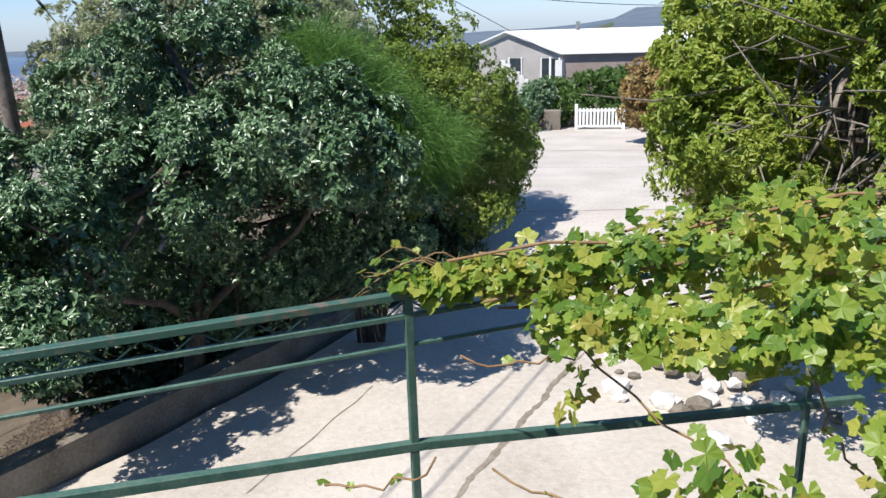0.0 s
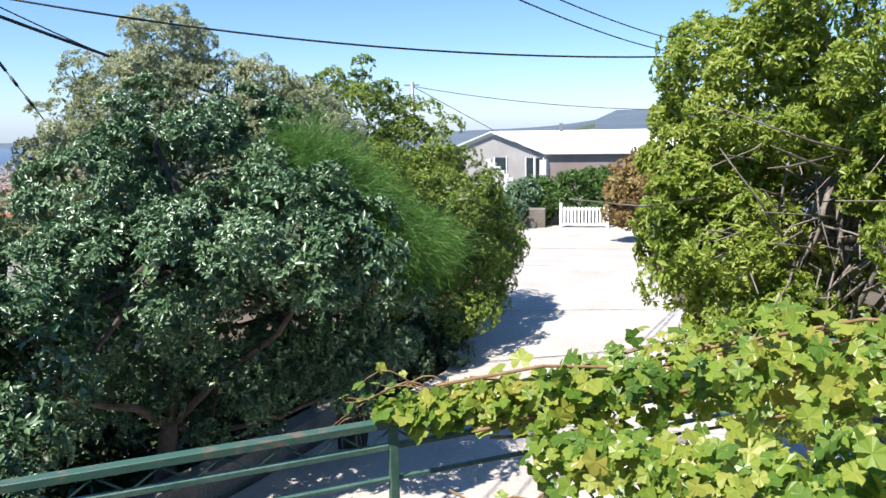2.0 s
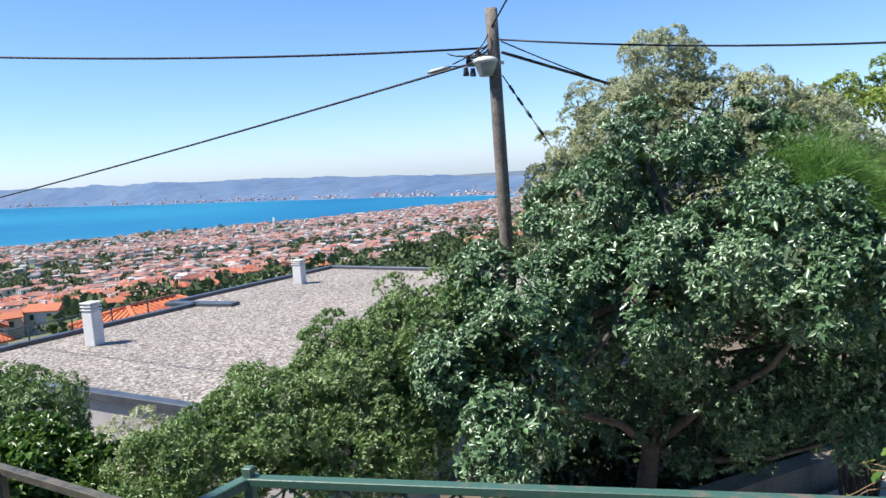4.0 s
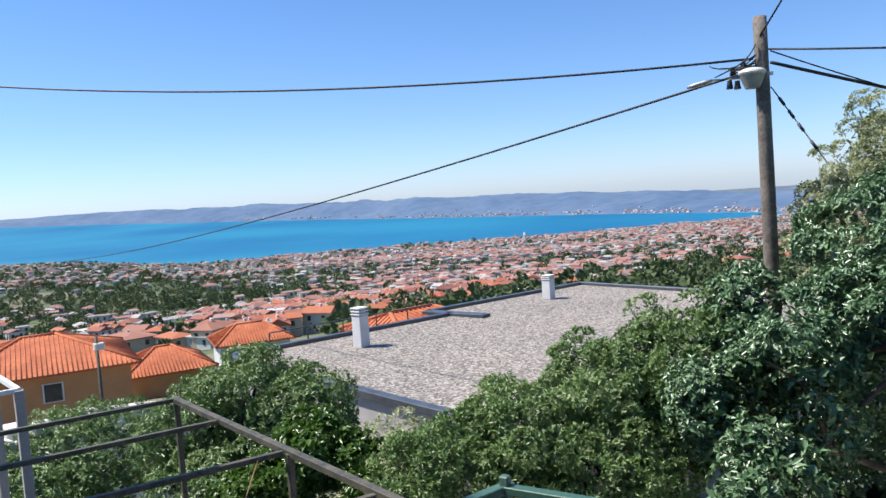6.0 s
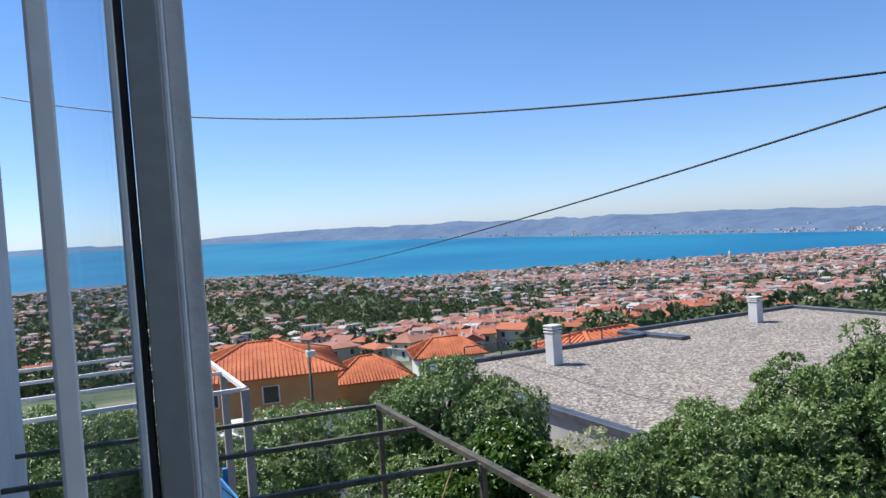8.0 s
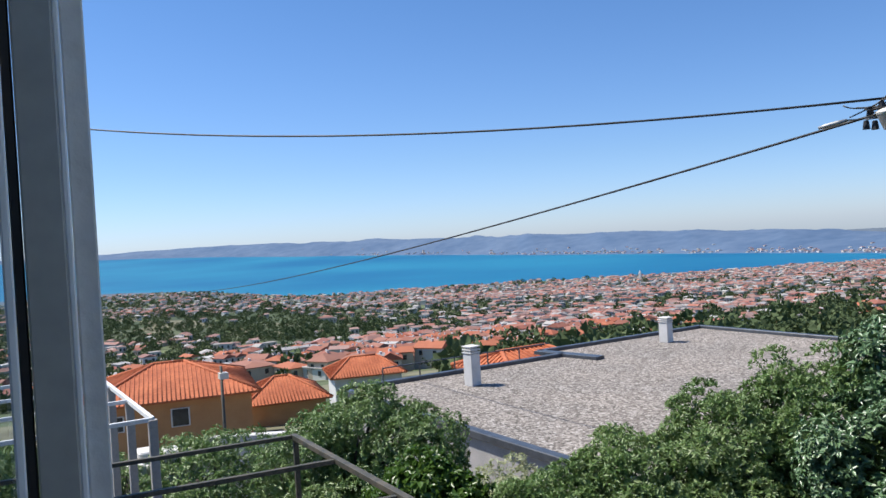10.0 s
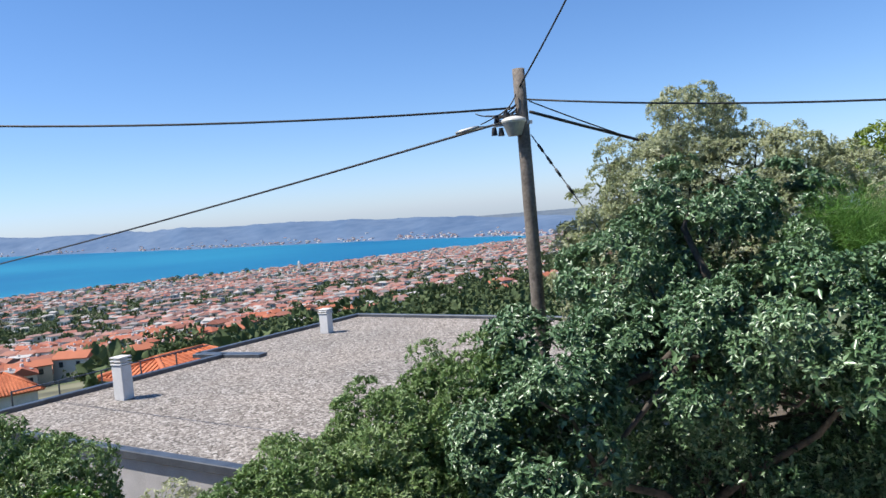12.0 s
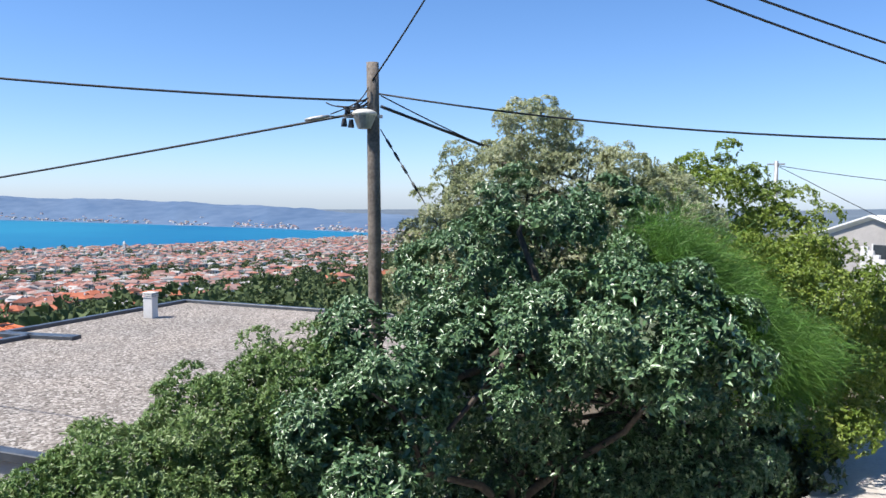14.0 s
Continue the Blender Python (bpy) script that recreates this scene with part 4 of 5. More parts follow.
# ---- flat-roofed neighbour house ----
def flat_house():
    t = thing("flat_roofed_house", "house with a flat gravel roof and dark flashing", "house")
    P = [(-24.6, 10.3), (-10, 10.85), (-10, 29.6), (-26.0, 29.6), (-26.0, 19.9), (-24.6, 19.9)]
    n = len(P)
    zb, zr = -12.5, -4.85
    v = [(x, y, zb) for x, y in P] + [(x, y, zr - 0.02) for x, y in P]
    f = [(i, (i + 1) % n, n + (i + 1) % n, n + i) for i in range(n)]
    mesh_ob("wall", v, f, M_GREYWALL, t)
    bm = bmesh.new()
    face = bm.faces.new([bm.verts.new((x, y, zr)) for x, y in P])
    part("gravel_roof", bm, M_GRAVEL, t, "pale pinkish gravel")
    for i in range(n):
        a, b = Vector((*P[i], 0)), Vector((*P[(i + 1) % n], 0))
        d = (b - a).normalized()
        a, b = a - d * 0.10, b + d * 0.10
        beam("flashing", (a.x, a.y, zr + 0.04), (b.x, b.y, zr + 0.04), 0.28, 0.2, M_FLASH, t, bevel=0.02)
    beam("ledge", (-26.0, 19.75, zr + 0.06), (-22.8, 20.35, zr + 0.06), 0.5, 0.14, M_FLASH, t)
    for i in range(5):
        a, b = (-24.6 - 0.3, 12.0 + 1.5 * i, zr), (-24.6 - 0.3, 13.5 + 1.5 * i, zr)
        beam("railing_bar", (a[0], a[1], zr + 0.55), (b[0], b[1], zr + 0.55), 0.04, 0.04, M_FLASH, t)
        beam("railing_post", (a[0], a[1], zr - 0.1), (a[0], a[1], zr + 0.56), 0.04, 0.04, M_FLASH, t)
    for x, y, w, h in ((-22.2, 14.08, 0.41, 1.38), (-24.0, 25.2, 0.42, 1.1)):
        c = thing("chimney", "small white rendered chimney with a slotted cap on the flat roof", "chimney", "roof chimneys")
        box("shaft", (w, w, h * 0.78), (x, y, zr), M_WHITE, c, "", 10, 0.01)
        for k in range(3):
            box("cap_slab", (w * 1.12, w * 1.12, 0.045), (x, y, zr + h * (0.80 + 0.075 * k)), M_WHITE, c, "", 10, 0.008)
        box("core", (w * 0.7, w * 0.7, h * 0.18), (x, y, zr + h * 0.78), M_WHITE, c, "", 10, 0)


flat_house()


# ---- orange-roofed house below ----
def hip_house(name, label, x, y, z, turn, w, d, h, rh, wall, roof, ridge=0.35, eave=0.5, windows=()):
    t = thing(name, label, "house")
    c, s = math.cos(radians(turn)), math.sin(radians(turn))

    def at(u, v, e):
        return (x + u * c - v * s, y + u * s + v * c, z + e)
    g = min(land_z(x, y), z) - 1.5 - z
    mesh_ob("wall", [at(-w, -d, g), at(w, -d, g), at(w, d, g), at(-w, d, g), at(-w, -d, h), at(w, -d, h), at(w, d, h), at(-w, d, h)],
            [(0, 1, 5, 4), (1, 2, 6, 5), (2, 3, 7, 6), (3, 0, 4, 7)], wall, t)
    W, D, k = w + eave, d + eave, w * ridge
    co = [(-W, -D, h), (W, -D, h), (W, D, h), (-W, D, h), (-k, 0, h + rh), (k, 0, h + rh)]
    V = [at(*p) for p in co] + [at(p[0], p[1], p[2] - 0.14) for p in co[:4]]
    mesh_ob("roof", V, [(0, 1, 5, 4), (2, 3, 4, 5), (1, 2, 5), (3, 0, 4), (0, 6, 7, 1), (1, 7, 8, 2), (2, 8, 9, 3), (3, 9, 6, 0), (6, 9, 8, 7)], roof, t)
    for a, b in ((0, 4), (1, 5), (2, 5), (3, 4), (4, 5)):
        pa, pb = Vector(at(*co[a])), Vector(at(*co[b]))
        if (pa - pb).length > 0.2:
            tube("ridge_tiles", [pa + Vector((0, 0, 0.02)), pb + Vector((0, 0, 0.02))], 0.11, roof, t, sides=8)
    # courses of tiles: ribs up the slope
    runs = []
    for v0, v1, r0, r1 in ((0, 1, 4, 5), (1, 2, 5, 5), (3, 0, 4, 4), (2, 3, 5, 4)):
        A, B, E, G = (Vector(at(*co[i])) for i in (v0, v1, r0, r1))
        m = int((B - A).length / 0.28)
        for i in range(1, m):
            u = i / m
            p = A.lerp(B, u)
            top = E.lerp(G, u)
            # stop the rib at the hip
            lim = 1.0
            if r0 == r1:
                lim = 1 - abs(2 * u - 1)
                along = (A + B) / 2
                q = p + (E - along) * lim
            else:
                f = W and (1 - ridge * w / W)
                e0 = (1 - k / W) / 2
                lim = min(1.0, u / e0, (1 - u) / e0)
                nrm = (E + G) / 2 - (A + B) / 2
                q = p + nrm * lim
            if (q - p).length > 0.3:
                runs.append(([p + Vector((0, 0, 0.03)), q + Vector((0, 0, 0.02))], 0.036))
    tubes_joined("tile_ribs", runs, roof, t, 5)
    for u, v, e, ww, hh, fac in windows:
        p = at(u, v, e)
        win = box("window", (ww, 0.10, hh), p, M_DARKGLASS, t, "", turn + fac, 0.01)
        for dz in (-0.06, hh):
            q = at(u, v, e + dz)
            box("sill", (ww + 0.2, 0.16, 0.06), q, M_WHITE, t, "", turn + fac, 0.005)
        q0 = Vector((math.cos(radians(turn + fac)), math.sin(radians(turn + fac)), 0))
        for sgn in (-1, 1):
            q = Vector(p) + q0 * sgn * (ww / 2 + 0.05)
            box("jamb", (0.1, 0.14, hh), tuple(q), M_WHITE, t, "", turn + fac, 0.005)
    return t


o = hip_house("orange_house", "orange rendered house with a terracotta hip roof", -57.5, 10.6, -12.2, 80, 5.1, 5.0, 3.0, 1.75, M_ORANGE, M_TILE, 0.2, 0.6,
              ((-3.4, -5.02, 1.3, 0.8, 0.9, 0), (0.5, -5.02, 1.2, 1.0, 1.1, 0)))
hip_house("orange_house", "house wing with a terracotta hip roof", -66, 21.5, -15.6, 80, 3.2, 3.4, 3.0, 1.6, M_ORANGE, M_TILE, 0.2, 0.5)
hip_house("tiled_house", "pale house with a worn terracotta roof", -74, 33, -16.0, 75, 3.4, 3.0, 3.0, 1.5, M_WHITE, M_TILE, 0.4, 0.5)
hip_house("tiled_house", "pale house with a long terracotta roof behind the flat roof", -31.0, 22.6, -8.9, 92, 2.2, 2.2, 2.7, 0.75, M_WHITE, M_TILE, 0.6, 0.4)


# ---- the white-roofed house up the lane ----
def white_house():
    t = thing("white_roofed_house", "low grey house with a shining white sheet roof", "house")
    moved_off(t, 1.3)
    # gable wall towards the lane, eaves along x
    A, B = Vector((2.4, 38.6, 0)), Vector((6.25, 35.6, 0))
    zg, ze, zr = -5.0, -1.38, -0.55
    R = Vector((5.6, -1.35, 0)).normalized()
    L = 9.5
    mid = (A + B) / 2
    v = [(A.x, A.y, zg), (B.x, B.y, zg), (B.x, B.y, ze), (mid.x, mid.y, zr), (A.x, A.y, ze)]
    v += [(x + R.x * L, y + R.y * L, z) for x, y, z in v]
    mesh_ob("wall", v, [(0, 1, 2, 3, 4), (9, 8, 7, 6, 5), (0, 4, 9, 5)], M_GREYWALL, t)
    # side wall takes a darker render colour that stands for its shade
    mesh_ob("side_wall", [v[1], v[6], v[7], v[2]], [(0, 1, 2, 3)], M_SHADEWALL, t, "brown-grey side wall, darkened in colour for its shade")
    up = Vector((0, 0, 0.07))
    ov = (B - A).normalized() * 0.5
    s = -R * 0.5
    for e, sg in ((B, 1), (A, -1)):
        drop = (zr - ze) / ((B - A).length / 2) * 0.5
        p0, p1 = Vector((mid.x, mid.y, zr)) + s, Vector((e.x, e.y, ze - drop)) + ov * sg + s
        q0, q1 = p0 + R * (L + 1), p1 + R * (L + 1)
        vv = [p0 + up, p1 + up, q1 + up, q0 + up, p0, p1, q1, q0]
        mesh_ob("roof", vv, [(0, 1, 2, 3), (7, 6, 5, 4), (0, 4, 5, 1), (1, 5, 6, 2), (2, 6, 7, 3), (3, 7, 4, 0)], M_WHITE_PAINT, t)
    d = (B - A).normalized()
    turn = math.degrees(math.atan2(d.y, d.x))
    nrm = Vector((d.y, -d.x, 0))
    for u, w, h, z in ((0.50, 0.62, 0.85, -2.58), (0.83, 0.38, 1.0, -2.73), (0.93, 0.38, 1.0, -2.73)):
        p = A.lerp(B, u) + nrm * 0.02
        win = box("window", (w, 0.08, h), (p.x, p.y, z), M_DARKGLASS, t, "", turn)
        for sg in (-1, 1):
            q = p + d * sg * (w / 2 + 0.03)
            box("frame", (0.06, 0.12, h + 0.06), (q.x, q.y, z - 0.02), M_WHITE_PAINT, win, "", turn)
    box("corner_pilaster", (0.35, 0.3, 3.2), (B.x - 0.1, B.y - 0.02, zg), M_WHITE, t, "", turn)
    for i, (u, h) in enumerate(((0.3, 0.4), (0.95, 0.8))):
        p = mid + R * L * u
        box("roof_pipe", (0.16, 0.16, h), (p.x, p.y, zr), M_METAL, t, "grey roof vent pipe")
    # outside stairs with white parapet
    for i in range(8):
        p = B.lerp(A, 0.18 + 0.05 * i) + nrm * 0.9
        box("stair_parapet", (0.32, 0.12, 0.9), (p.x, p.y, -3.85 + 0.17 * i), M_WHITE, t, "", turn)


white_house()


def garden_gate():
    t = thing("garden_gate", "white slatted metal garden gate across the lane end", "gate")
    moved_off(t, 1.6)
    a, b = Vector((4.43, 22.78, -3.17)), Vector((5.75, 22.45, -3.17))
    d = (b - a).normalized()
    turn = math.degrees(math.atan2(d.y, d.x))
    box("post", (0.09, 0.09, 0.74), tuple(a), M_WHITE_PAINT, t, "", turn)
    box("post", (0.09, 0.09, 0.74), tuple(b), M_WHITE_PAINT, t, "", turn)
    for z in (0.10, 0.55):
        beam("rail", tuple(a + Vector((0, 0, z))), tuple(b + Vector((0, 0, z))), 0.03, 0.06, M_WHITE_PAINT, t)
    n = 13
    for i in range(1, n):
        p = a.lerp(b, i / n)
        box("slat", (0.065, 0.02, 0.56), (p.x, p.y, a.z + 0.06), M_WHITE_PAINT, t, "", turn, 0.003)
    w = box("gate_pier", (0.5, 0.35, 0.7), (3.75, 23.0, -3.3), M_KERB, None, "", -10, 0.02)
    moved_off(w, 1.6)
    tagged(w, "grey stone pier beside the white gate", "pier", kind="structure")


garden_gate()


# ---- the hedge of shrubs and trees ----
def shrub(name, label, category, seed, lobes, mat, root, top, r0, leaf, width, bark=M_BARK, limb_n=14, off=1.0, **kw):
    rng = np.random.default_rng(seed)
    t = moved_off(thing(name, label, category), off)
    foot = land_z(root[0] * off, 0.15 + off * (root[1] - 0.15)) - 0.1
    root = (root[0], root[1], min(root[2], foot / off))
    ob, C = crown("crown", rng, lobes, mat, t, leaf, width, **kw)
    pick = C[rng.choice(len(C), min(limb_n, len(C)), replace=False)]
    limbs(rng, root, top, pick, r0, bark, t)
    return t


shrub("dark_shrub", "large dense shrub with glossy dark green leaf whorls", "shrub", 11,
      ((-2.6, 9.9, -0.65, 1.25, 1.0, 1.12), (-3.7, 9.5, -0.85, 0.95, 0.9, 0.9), (-1.6, 8.7, -1.1, 1.15, 0.9, 0.72), (-0.9, 8.3, -1.4, 0.7, 0.6, 0.55),
       (-2.9, 8.3, -1.55, 1.1, 0.8, 0.75), (-4.1, 8.1, -1.75, 0.95, 0.8, 0.85), (-4.4, 7.3, -2.25, 0.6, 0.6, 0.6), (-2.6, 9.5, -2.7, 1.8, 0.6, 1.1), (-1.0, 9.9, -2.6, 1.1, 0.5, 1.0), (-3.8, 7.2, -2.1, 0.85, 0.7, 0.8), (-3.6, 6.7, -2.75, 0.5, 0.5, 0.4)),
      L_DARK, (-3.2, 9.0, -4.3), (-2.6, 9.2, -1.0), 0.14, 0.070, 0.029, limb_n=22, knob=0.30, spacing=0.56, tips=64, whorl=9, wob=0.16, inner=20, lift=0.6)
shrub("olive_tree", "tall silvery olive tree behind the hedge", "tree", 12,
      ((-3.65, 12.2, 1.15, 0.62, 0.6, 0.66), (-4.3, 12.0, 0.3, 0.9, 0.8, 0.8), (-3.0, 12.3, 0.4, 0.8, 0.7, 0.65), (-4.75, 11.4, -0.8, 0.8, 0.8, 1.0), (-2.1, 12.2, 0.6, 0.36, 0.4, 0.42), (-1.7, 12.3, -0.05, 0.8, 0.7, 0.78), (-3.0, 12.3, -0.8, 1.7, 0.8, 0.9)),
      L_OLIVE, (-3.6, 12.2, -4.6), (-3.6, 12.1, 0.5), 0.16, 0.06, 0.018, limb_n=26, knob=0.22, spacing=0.33, tips=40, whorl=8, wob=0.26, inner=12)
shrub("yellow_shrub", "tall yellow-green shrub beside the lane", "shrub", 13,
      ((-0.9, 12.3, 0.0, 0.75, 0.8, 0.9), (0.0, 12.4, -0.55, 0.8, 0.8, 0.85), (0.75, 12.7, -1.3, 0.75, 0.8, 0.75), (0.1, 11.3, -1.3, 0.8, 0.7, 0.8), (-0.7, 11.0, -0.9, 0.7, 0.6, 0.7), (1.2, 13.4, -1.85, 0.6, 0.7, 0.65), (0.4, 11.8, -2.0, 0.8, 0.7, 0.6), (-0.4, 10.4, -2.0, 0.6, 0.5, 0.6), (1.0, 12.4, -2.5, 0.6, 0.6, 0.5), (1.5, 14.2, -2.4, 0.5, 0.7, 0.5), (0.6, 11.2, -2.8, 0.5, 0.5, 0.35)),
      L_YELLOW, (0.2, 12.2, -3.4), (0.1, 12.2, -1.2), 0.12, 0.052, 0.023, limb_n=18, off=1.3, knob=0.25, spacing=0.40, tips=44, whorl=8, wob=0.13)
shrub("privet_bush", "grey-green small-leaved bush on the slope", "bush", 14,
      ((-5.0, 7.8, -2.0, 0.75, 0.8, 0.68), (-5.6, 7.0, -2.3, 0.8, 0.8, 0.64), (-6.0, 6.0, -2.6, 0.75, 0.8, 0.6), (-6.4, 5.2, -2.9, 0.6, 0.7, 0.55), (-5.3, 6.7, -2.9, 0.8, 1.0, 0.6)),
      L_OLIVE2, (-5.5, 6.9, -5.4), (-5.5, 6.9, -2.6), 0.09, 0.055, 0.018, limb_n=16, knob=0.22, spacing=0.30, tips=48, whorl=8, hang=-0.5, wob=0.15)


# undergrowth added to darken the hollow; its shade is in the leaf colour
shrub("shade_undergrowth", "added undergrowth, near black to stand for the shade below the hedge", "ivy", 16,
      ((-2.4, 8.1, -2.7, 1.5, 0.7, 0.42), (-1.0, 8.9, -2.7, 0.9, 0.5, 0.45), (-3.0, 7.0, -3.0, 1.0, 0.6, 0.35), (-0.2, 9.8, -2.8, 0.7, 0.5, 0.4)),
      L_UNDERSHADE, (-2.2, 8.2, -3.4), (-2.2, 8.2, -2.8), 0.03, 0.07, 0.04, limb_n=8, off=1.45, knob=0.2, spacing=0.34, tips=34, whorl=6, wob=0.2)


def leaf_litter():
    rng = np.random.default_rng(18)
    n = 26000
    x, y = rng.uniform(-6.5, 0.3, n), rng.uniform(7.0, 16.0, n)
    edge = np.interp(y, [p[1] for p in ROAD_L], [p[0] for p in ROAD_L])
    keep = x < edge - 0.4 - 0.2 * rng.random(n)
    x, y = x[keep], y[keep]
    m = len(x)
    z = np.array([land_z(a, b) for a, b in zip(x, y)]) + 0.012
    way = unit(np.stack([rng.normal(0, 1, m), rng.normal(0, 1, m), rng.normal(0, 0.18, m)], 1))
    side = unit(np.cross(way, np.stack([rng.normal(0, 0.2, m), rng.normal(0, 0.2, m), np.ones(m)], 1)))
    g = leaf_mesh("leaf_litter", np.stack([x, y, z], 1), way, side, rng.uniform(0.05, 0.1, m), rng.uniform(0.03, 0.05, m), L_LITTER, None, droop=0.02)
    tagged(g, "dead leaves on the ground, darkened to carry the hedge's shade", "leaf litter", kind="stuff")


leaf_litter()


def broom():
    rng = np.random.default_rng(15)
    t = moved_off(thing("broom_bush", "feathery bright green broom bush hanging over the bank", "bush"), 1.12)
    n, tufts = 30000, 110
    tu = rng.random(tufts) ** 0.9
    mid = np.stack([-1.40 + 1.5 * tu + rng.normal(0, 0.14, tufts), 8.8 + rng.normal(0, 0.25, tufts), -0.36 - 1.1 * tu ** 1.2 + rng.normal(0, 0.15, tufts)], 1)
    lean = np.stack([0.55 + rng.normal(0, 0.3, tufts), -0.3 + rng.normal(0, 0.3, tufts), 0.35 - 1.0 * tu + rng.normal(0, 0.25, tufts)], 1)
    which = rng.integers(0, tufts, n)
    base = mid[which] + rng.normal(0, 0.13, (n, 3))
    way = unit(lean[which] + rng.normal(0, 0.45, (n, 3)))
    side = unit(np.cross(way, rng.normal(0, 1, (n, 3))))
    st = leaf_mesh("foliage", base, way, side, rng.uniform(0.12, 0.42, n), rng.uniform(0.003, 0.006, n), L_FEATHER, t, droop=0.02, fold=0.0)
    tagged(st, kind="stuff")
    runs = []
    for k in range(14):
        a = Vector((-1.0 + 0.4 * rng.random(), 9.2, -4.2))
        b = Vector((-1.3 + 1.3 * rng.random(), 8.8 + 0.3 * rng.random(), -0.5 - 0.9 * rng.random()))
        runs.append(([a, a.lerp(b, 0.5) + Vector((0, 0.2, 0.15)), b], [0.025, 0.016, 0.008]))
    for pts, rad in runs:
        tube("branch", pts, rad, M_BARK, t, sides=6)


broom()

# ---- the tree at the vine and the shrubs up the lane ----
mastic = shrub("mastic_tree", "broad yellow-green mastic tree with bare grey inner branches", "tree", 21,
      ((2.95, 6.9, 0.15, 0.8, 0.8, 0.85), (3.9, 6.4, 0.55, 1.1, 0.9, 1.0), (2.5, 6.4, -1.05, 0.5, 0.6, 0.55), (2.55, 6.8, -0.5, 0.5, 0.5, 0.55), (2.8, 6.1, -1.5, 0.6, 0.5, 0.5), (3.65, 5.6, -0.35, 0.45, 0.4, 0.5), (4.0, 4.9, -0.6, 0.85, 0.7, 1.05), (4.8, 4.4, 0.3, 1.1, 1.0, 1.3), (3.0, 5.7, -1.9, 0.8, 0.6, 0.5), (4.0, 3.7, -1.1, 0.8, 0.7, 0.75), (3.7, 7.4, -0.9, 1.0, 0.6, 1.1), (5.6, 3.3, 0.2, 1.1, 1.0, 1.5)),
      L_RIGHT, (3.5, 6.4, -2.85), (3.4, 6.2, -0.4), 0.07, 0.062, 0.025, bark=M_BARE, limb_n=40, off=1.25, knob=0.22, spacing=0.35, tips=46, whorl=8, wob=0.18, inner=10)


def bare_twigs():
    rng = np.random.default_rng(61)
    for k in range(70):
        a = Vector((3.3 + 0.3 * rng.normal(), 6.1 + 0.25 * rng.normal(), -0.9 + 0.5 * rng.normal()))
        b = a + Vector((-0.5 + 0.4 * rng.normal(), -0.5 + 0.3 * rng.normal(), 0.35 * rng.normal()))
        m = a.lerp(b, 0.5) + Vector(rng.normal(0, 0.07, 3))
        tube("twig", [a, m, b], [0.012, 0.008, 0.004], M_BARE, mastic, sides=5)


bare_twigs()
shrub("reddish_shrub", "reddish brown shrub at the lane's edge", "shrub", 22, ((5.65, 20.3, -2.0, 0.5, 0.6, 0.8), (6.25, 19.9, -1.65, 0.7, 0.7, 0.9)), L_BROWN, (6.5, 20.2, -3.2), (6.5, 20.2, -2.0), 0.08, 0.11, 0.045, limb_n=8, off=1.5, knob=0.3, spacing=0.45, tips=26, whorl=6)
shrub("garden_shrub", "green garden shrub in front of the house", "shrub", 23, ((6.6, 27, -2.55, 1.6, 1.0, 0.9), (8.4, 26, -2.35, 1.5, 1.0, 1.0), (4.8, 28.5, -2.9, 0.9, 0.9, 0.8), (9.8, 25, -2.1, 1.2, 1.0, 1.2)), L_CITRUS, (7, 27, -3.6), (7, 27, -2.2), 0.1, 0.13, 0.05, limb_n=8, off=1.42, knob=0.36, spacing=0.55, tips=26, whorl=6)
shrub("garden_shrub", "dark shrub beside the gate pier", "shrub", 24, ((3.5, 24.5, -2.4, 0.5, 0.5, 0.6), (2.9, 23.5, -2.7, 0.5, 0.5, 0.5)), L_DARK, (3.4, 24.2, -3.4), (3.4, 24.2, -2.5), 0.05, 0.1, 0.04, limb_n=6, off=1.55, knob=0.25, spacing=0.4, tips=26, whorl=6)

# ---- trees below the terrace ----
shrub("olive_tree", "grey-green olive tree below the pergola", "tree", 31,
      ((-10.9, 5.0, -2.75, 0.8, 0.8, 0.7), (-10.2, 5.4, -3.05, 0.8, 0.8, 0.7), (-11.3, 4.3, -3.15, 0.7, 0.7, 0.65), (-10.3, 4.5, -3.9, 1.3, 1.1, 0.8)),
      L_OLIVE2, (-10.8, 4.4, -7), (-10.8, 4.4, -3.4), 0.14, 0.075, 0.022, limb_n=18, knob=0.32, spacing=0.45, tips=56, whorl=8, wob=0.15)
shrub("olive_tree", "pale olive tree further down the garden", "tree", 32, ((-14.5, 3.6, -4.1, 1.4, 1.2, 0.8), (-15.6, 2.6, -4.4, 1.3, 1.2, 0.8), (-13.6, 2.4, -4.6, 1.2, 1.1, 0.7)),
      L_OLIVE2, (-14.5, 3.2, -7.5), (-14.5, 3.2, -4.0), 0.12, 0.08, 0.024, limb_n=12, knob=0.32, spacing=0.5, tips=44, whorl=8, wob=0.15)
shrub("olive_tree", "dark olive tree beyond the pergola", "tree", 36, ((-14.0, -0.6, -3.5, 1.4, 1.3, 0.9), (-15.2, 0.6, -3.8, 1.3, 1.2, 0.8), (-13.4, -2.2, -3.4, 1.3, 1.3, 0.9), (-14.0, -1.0, -4.6, 1.5, 1.8, 0.9)),
      L_OLIVE2, (-14.0, -0.8, -7.5), (-14.0, -0.8, -4.0), 0.12, 0.085, 0.026, limb_n=12, knob=0.32, spacing=0.5, tips=44, whorl=8, wob=0.15)
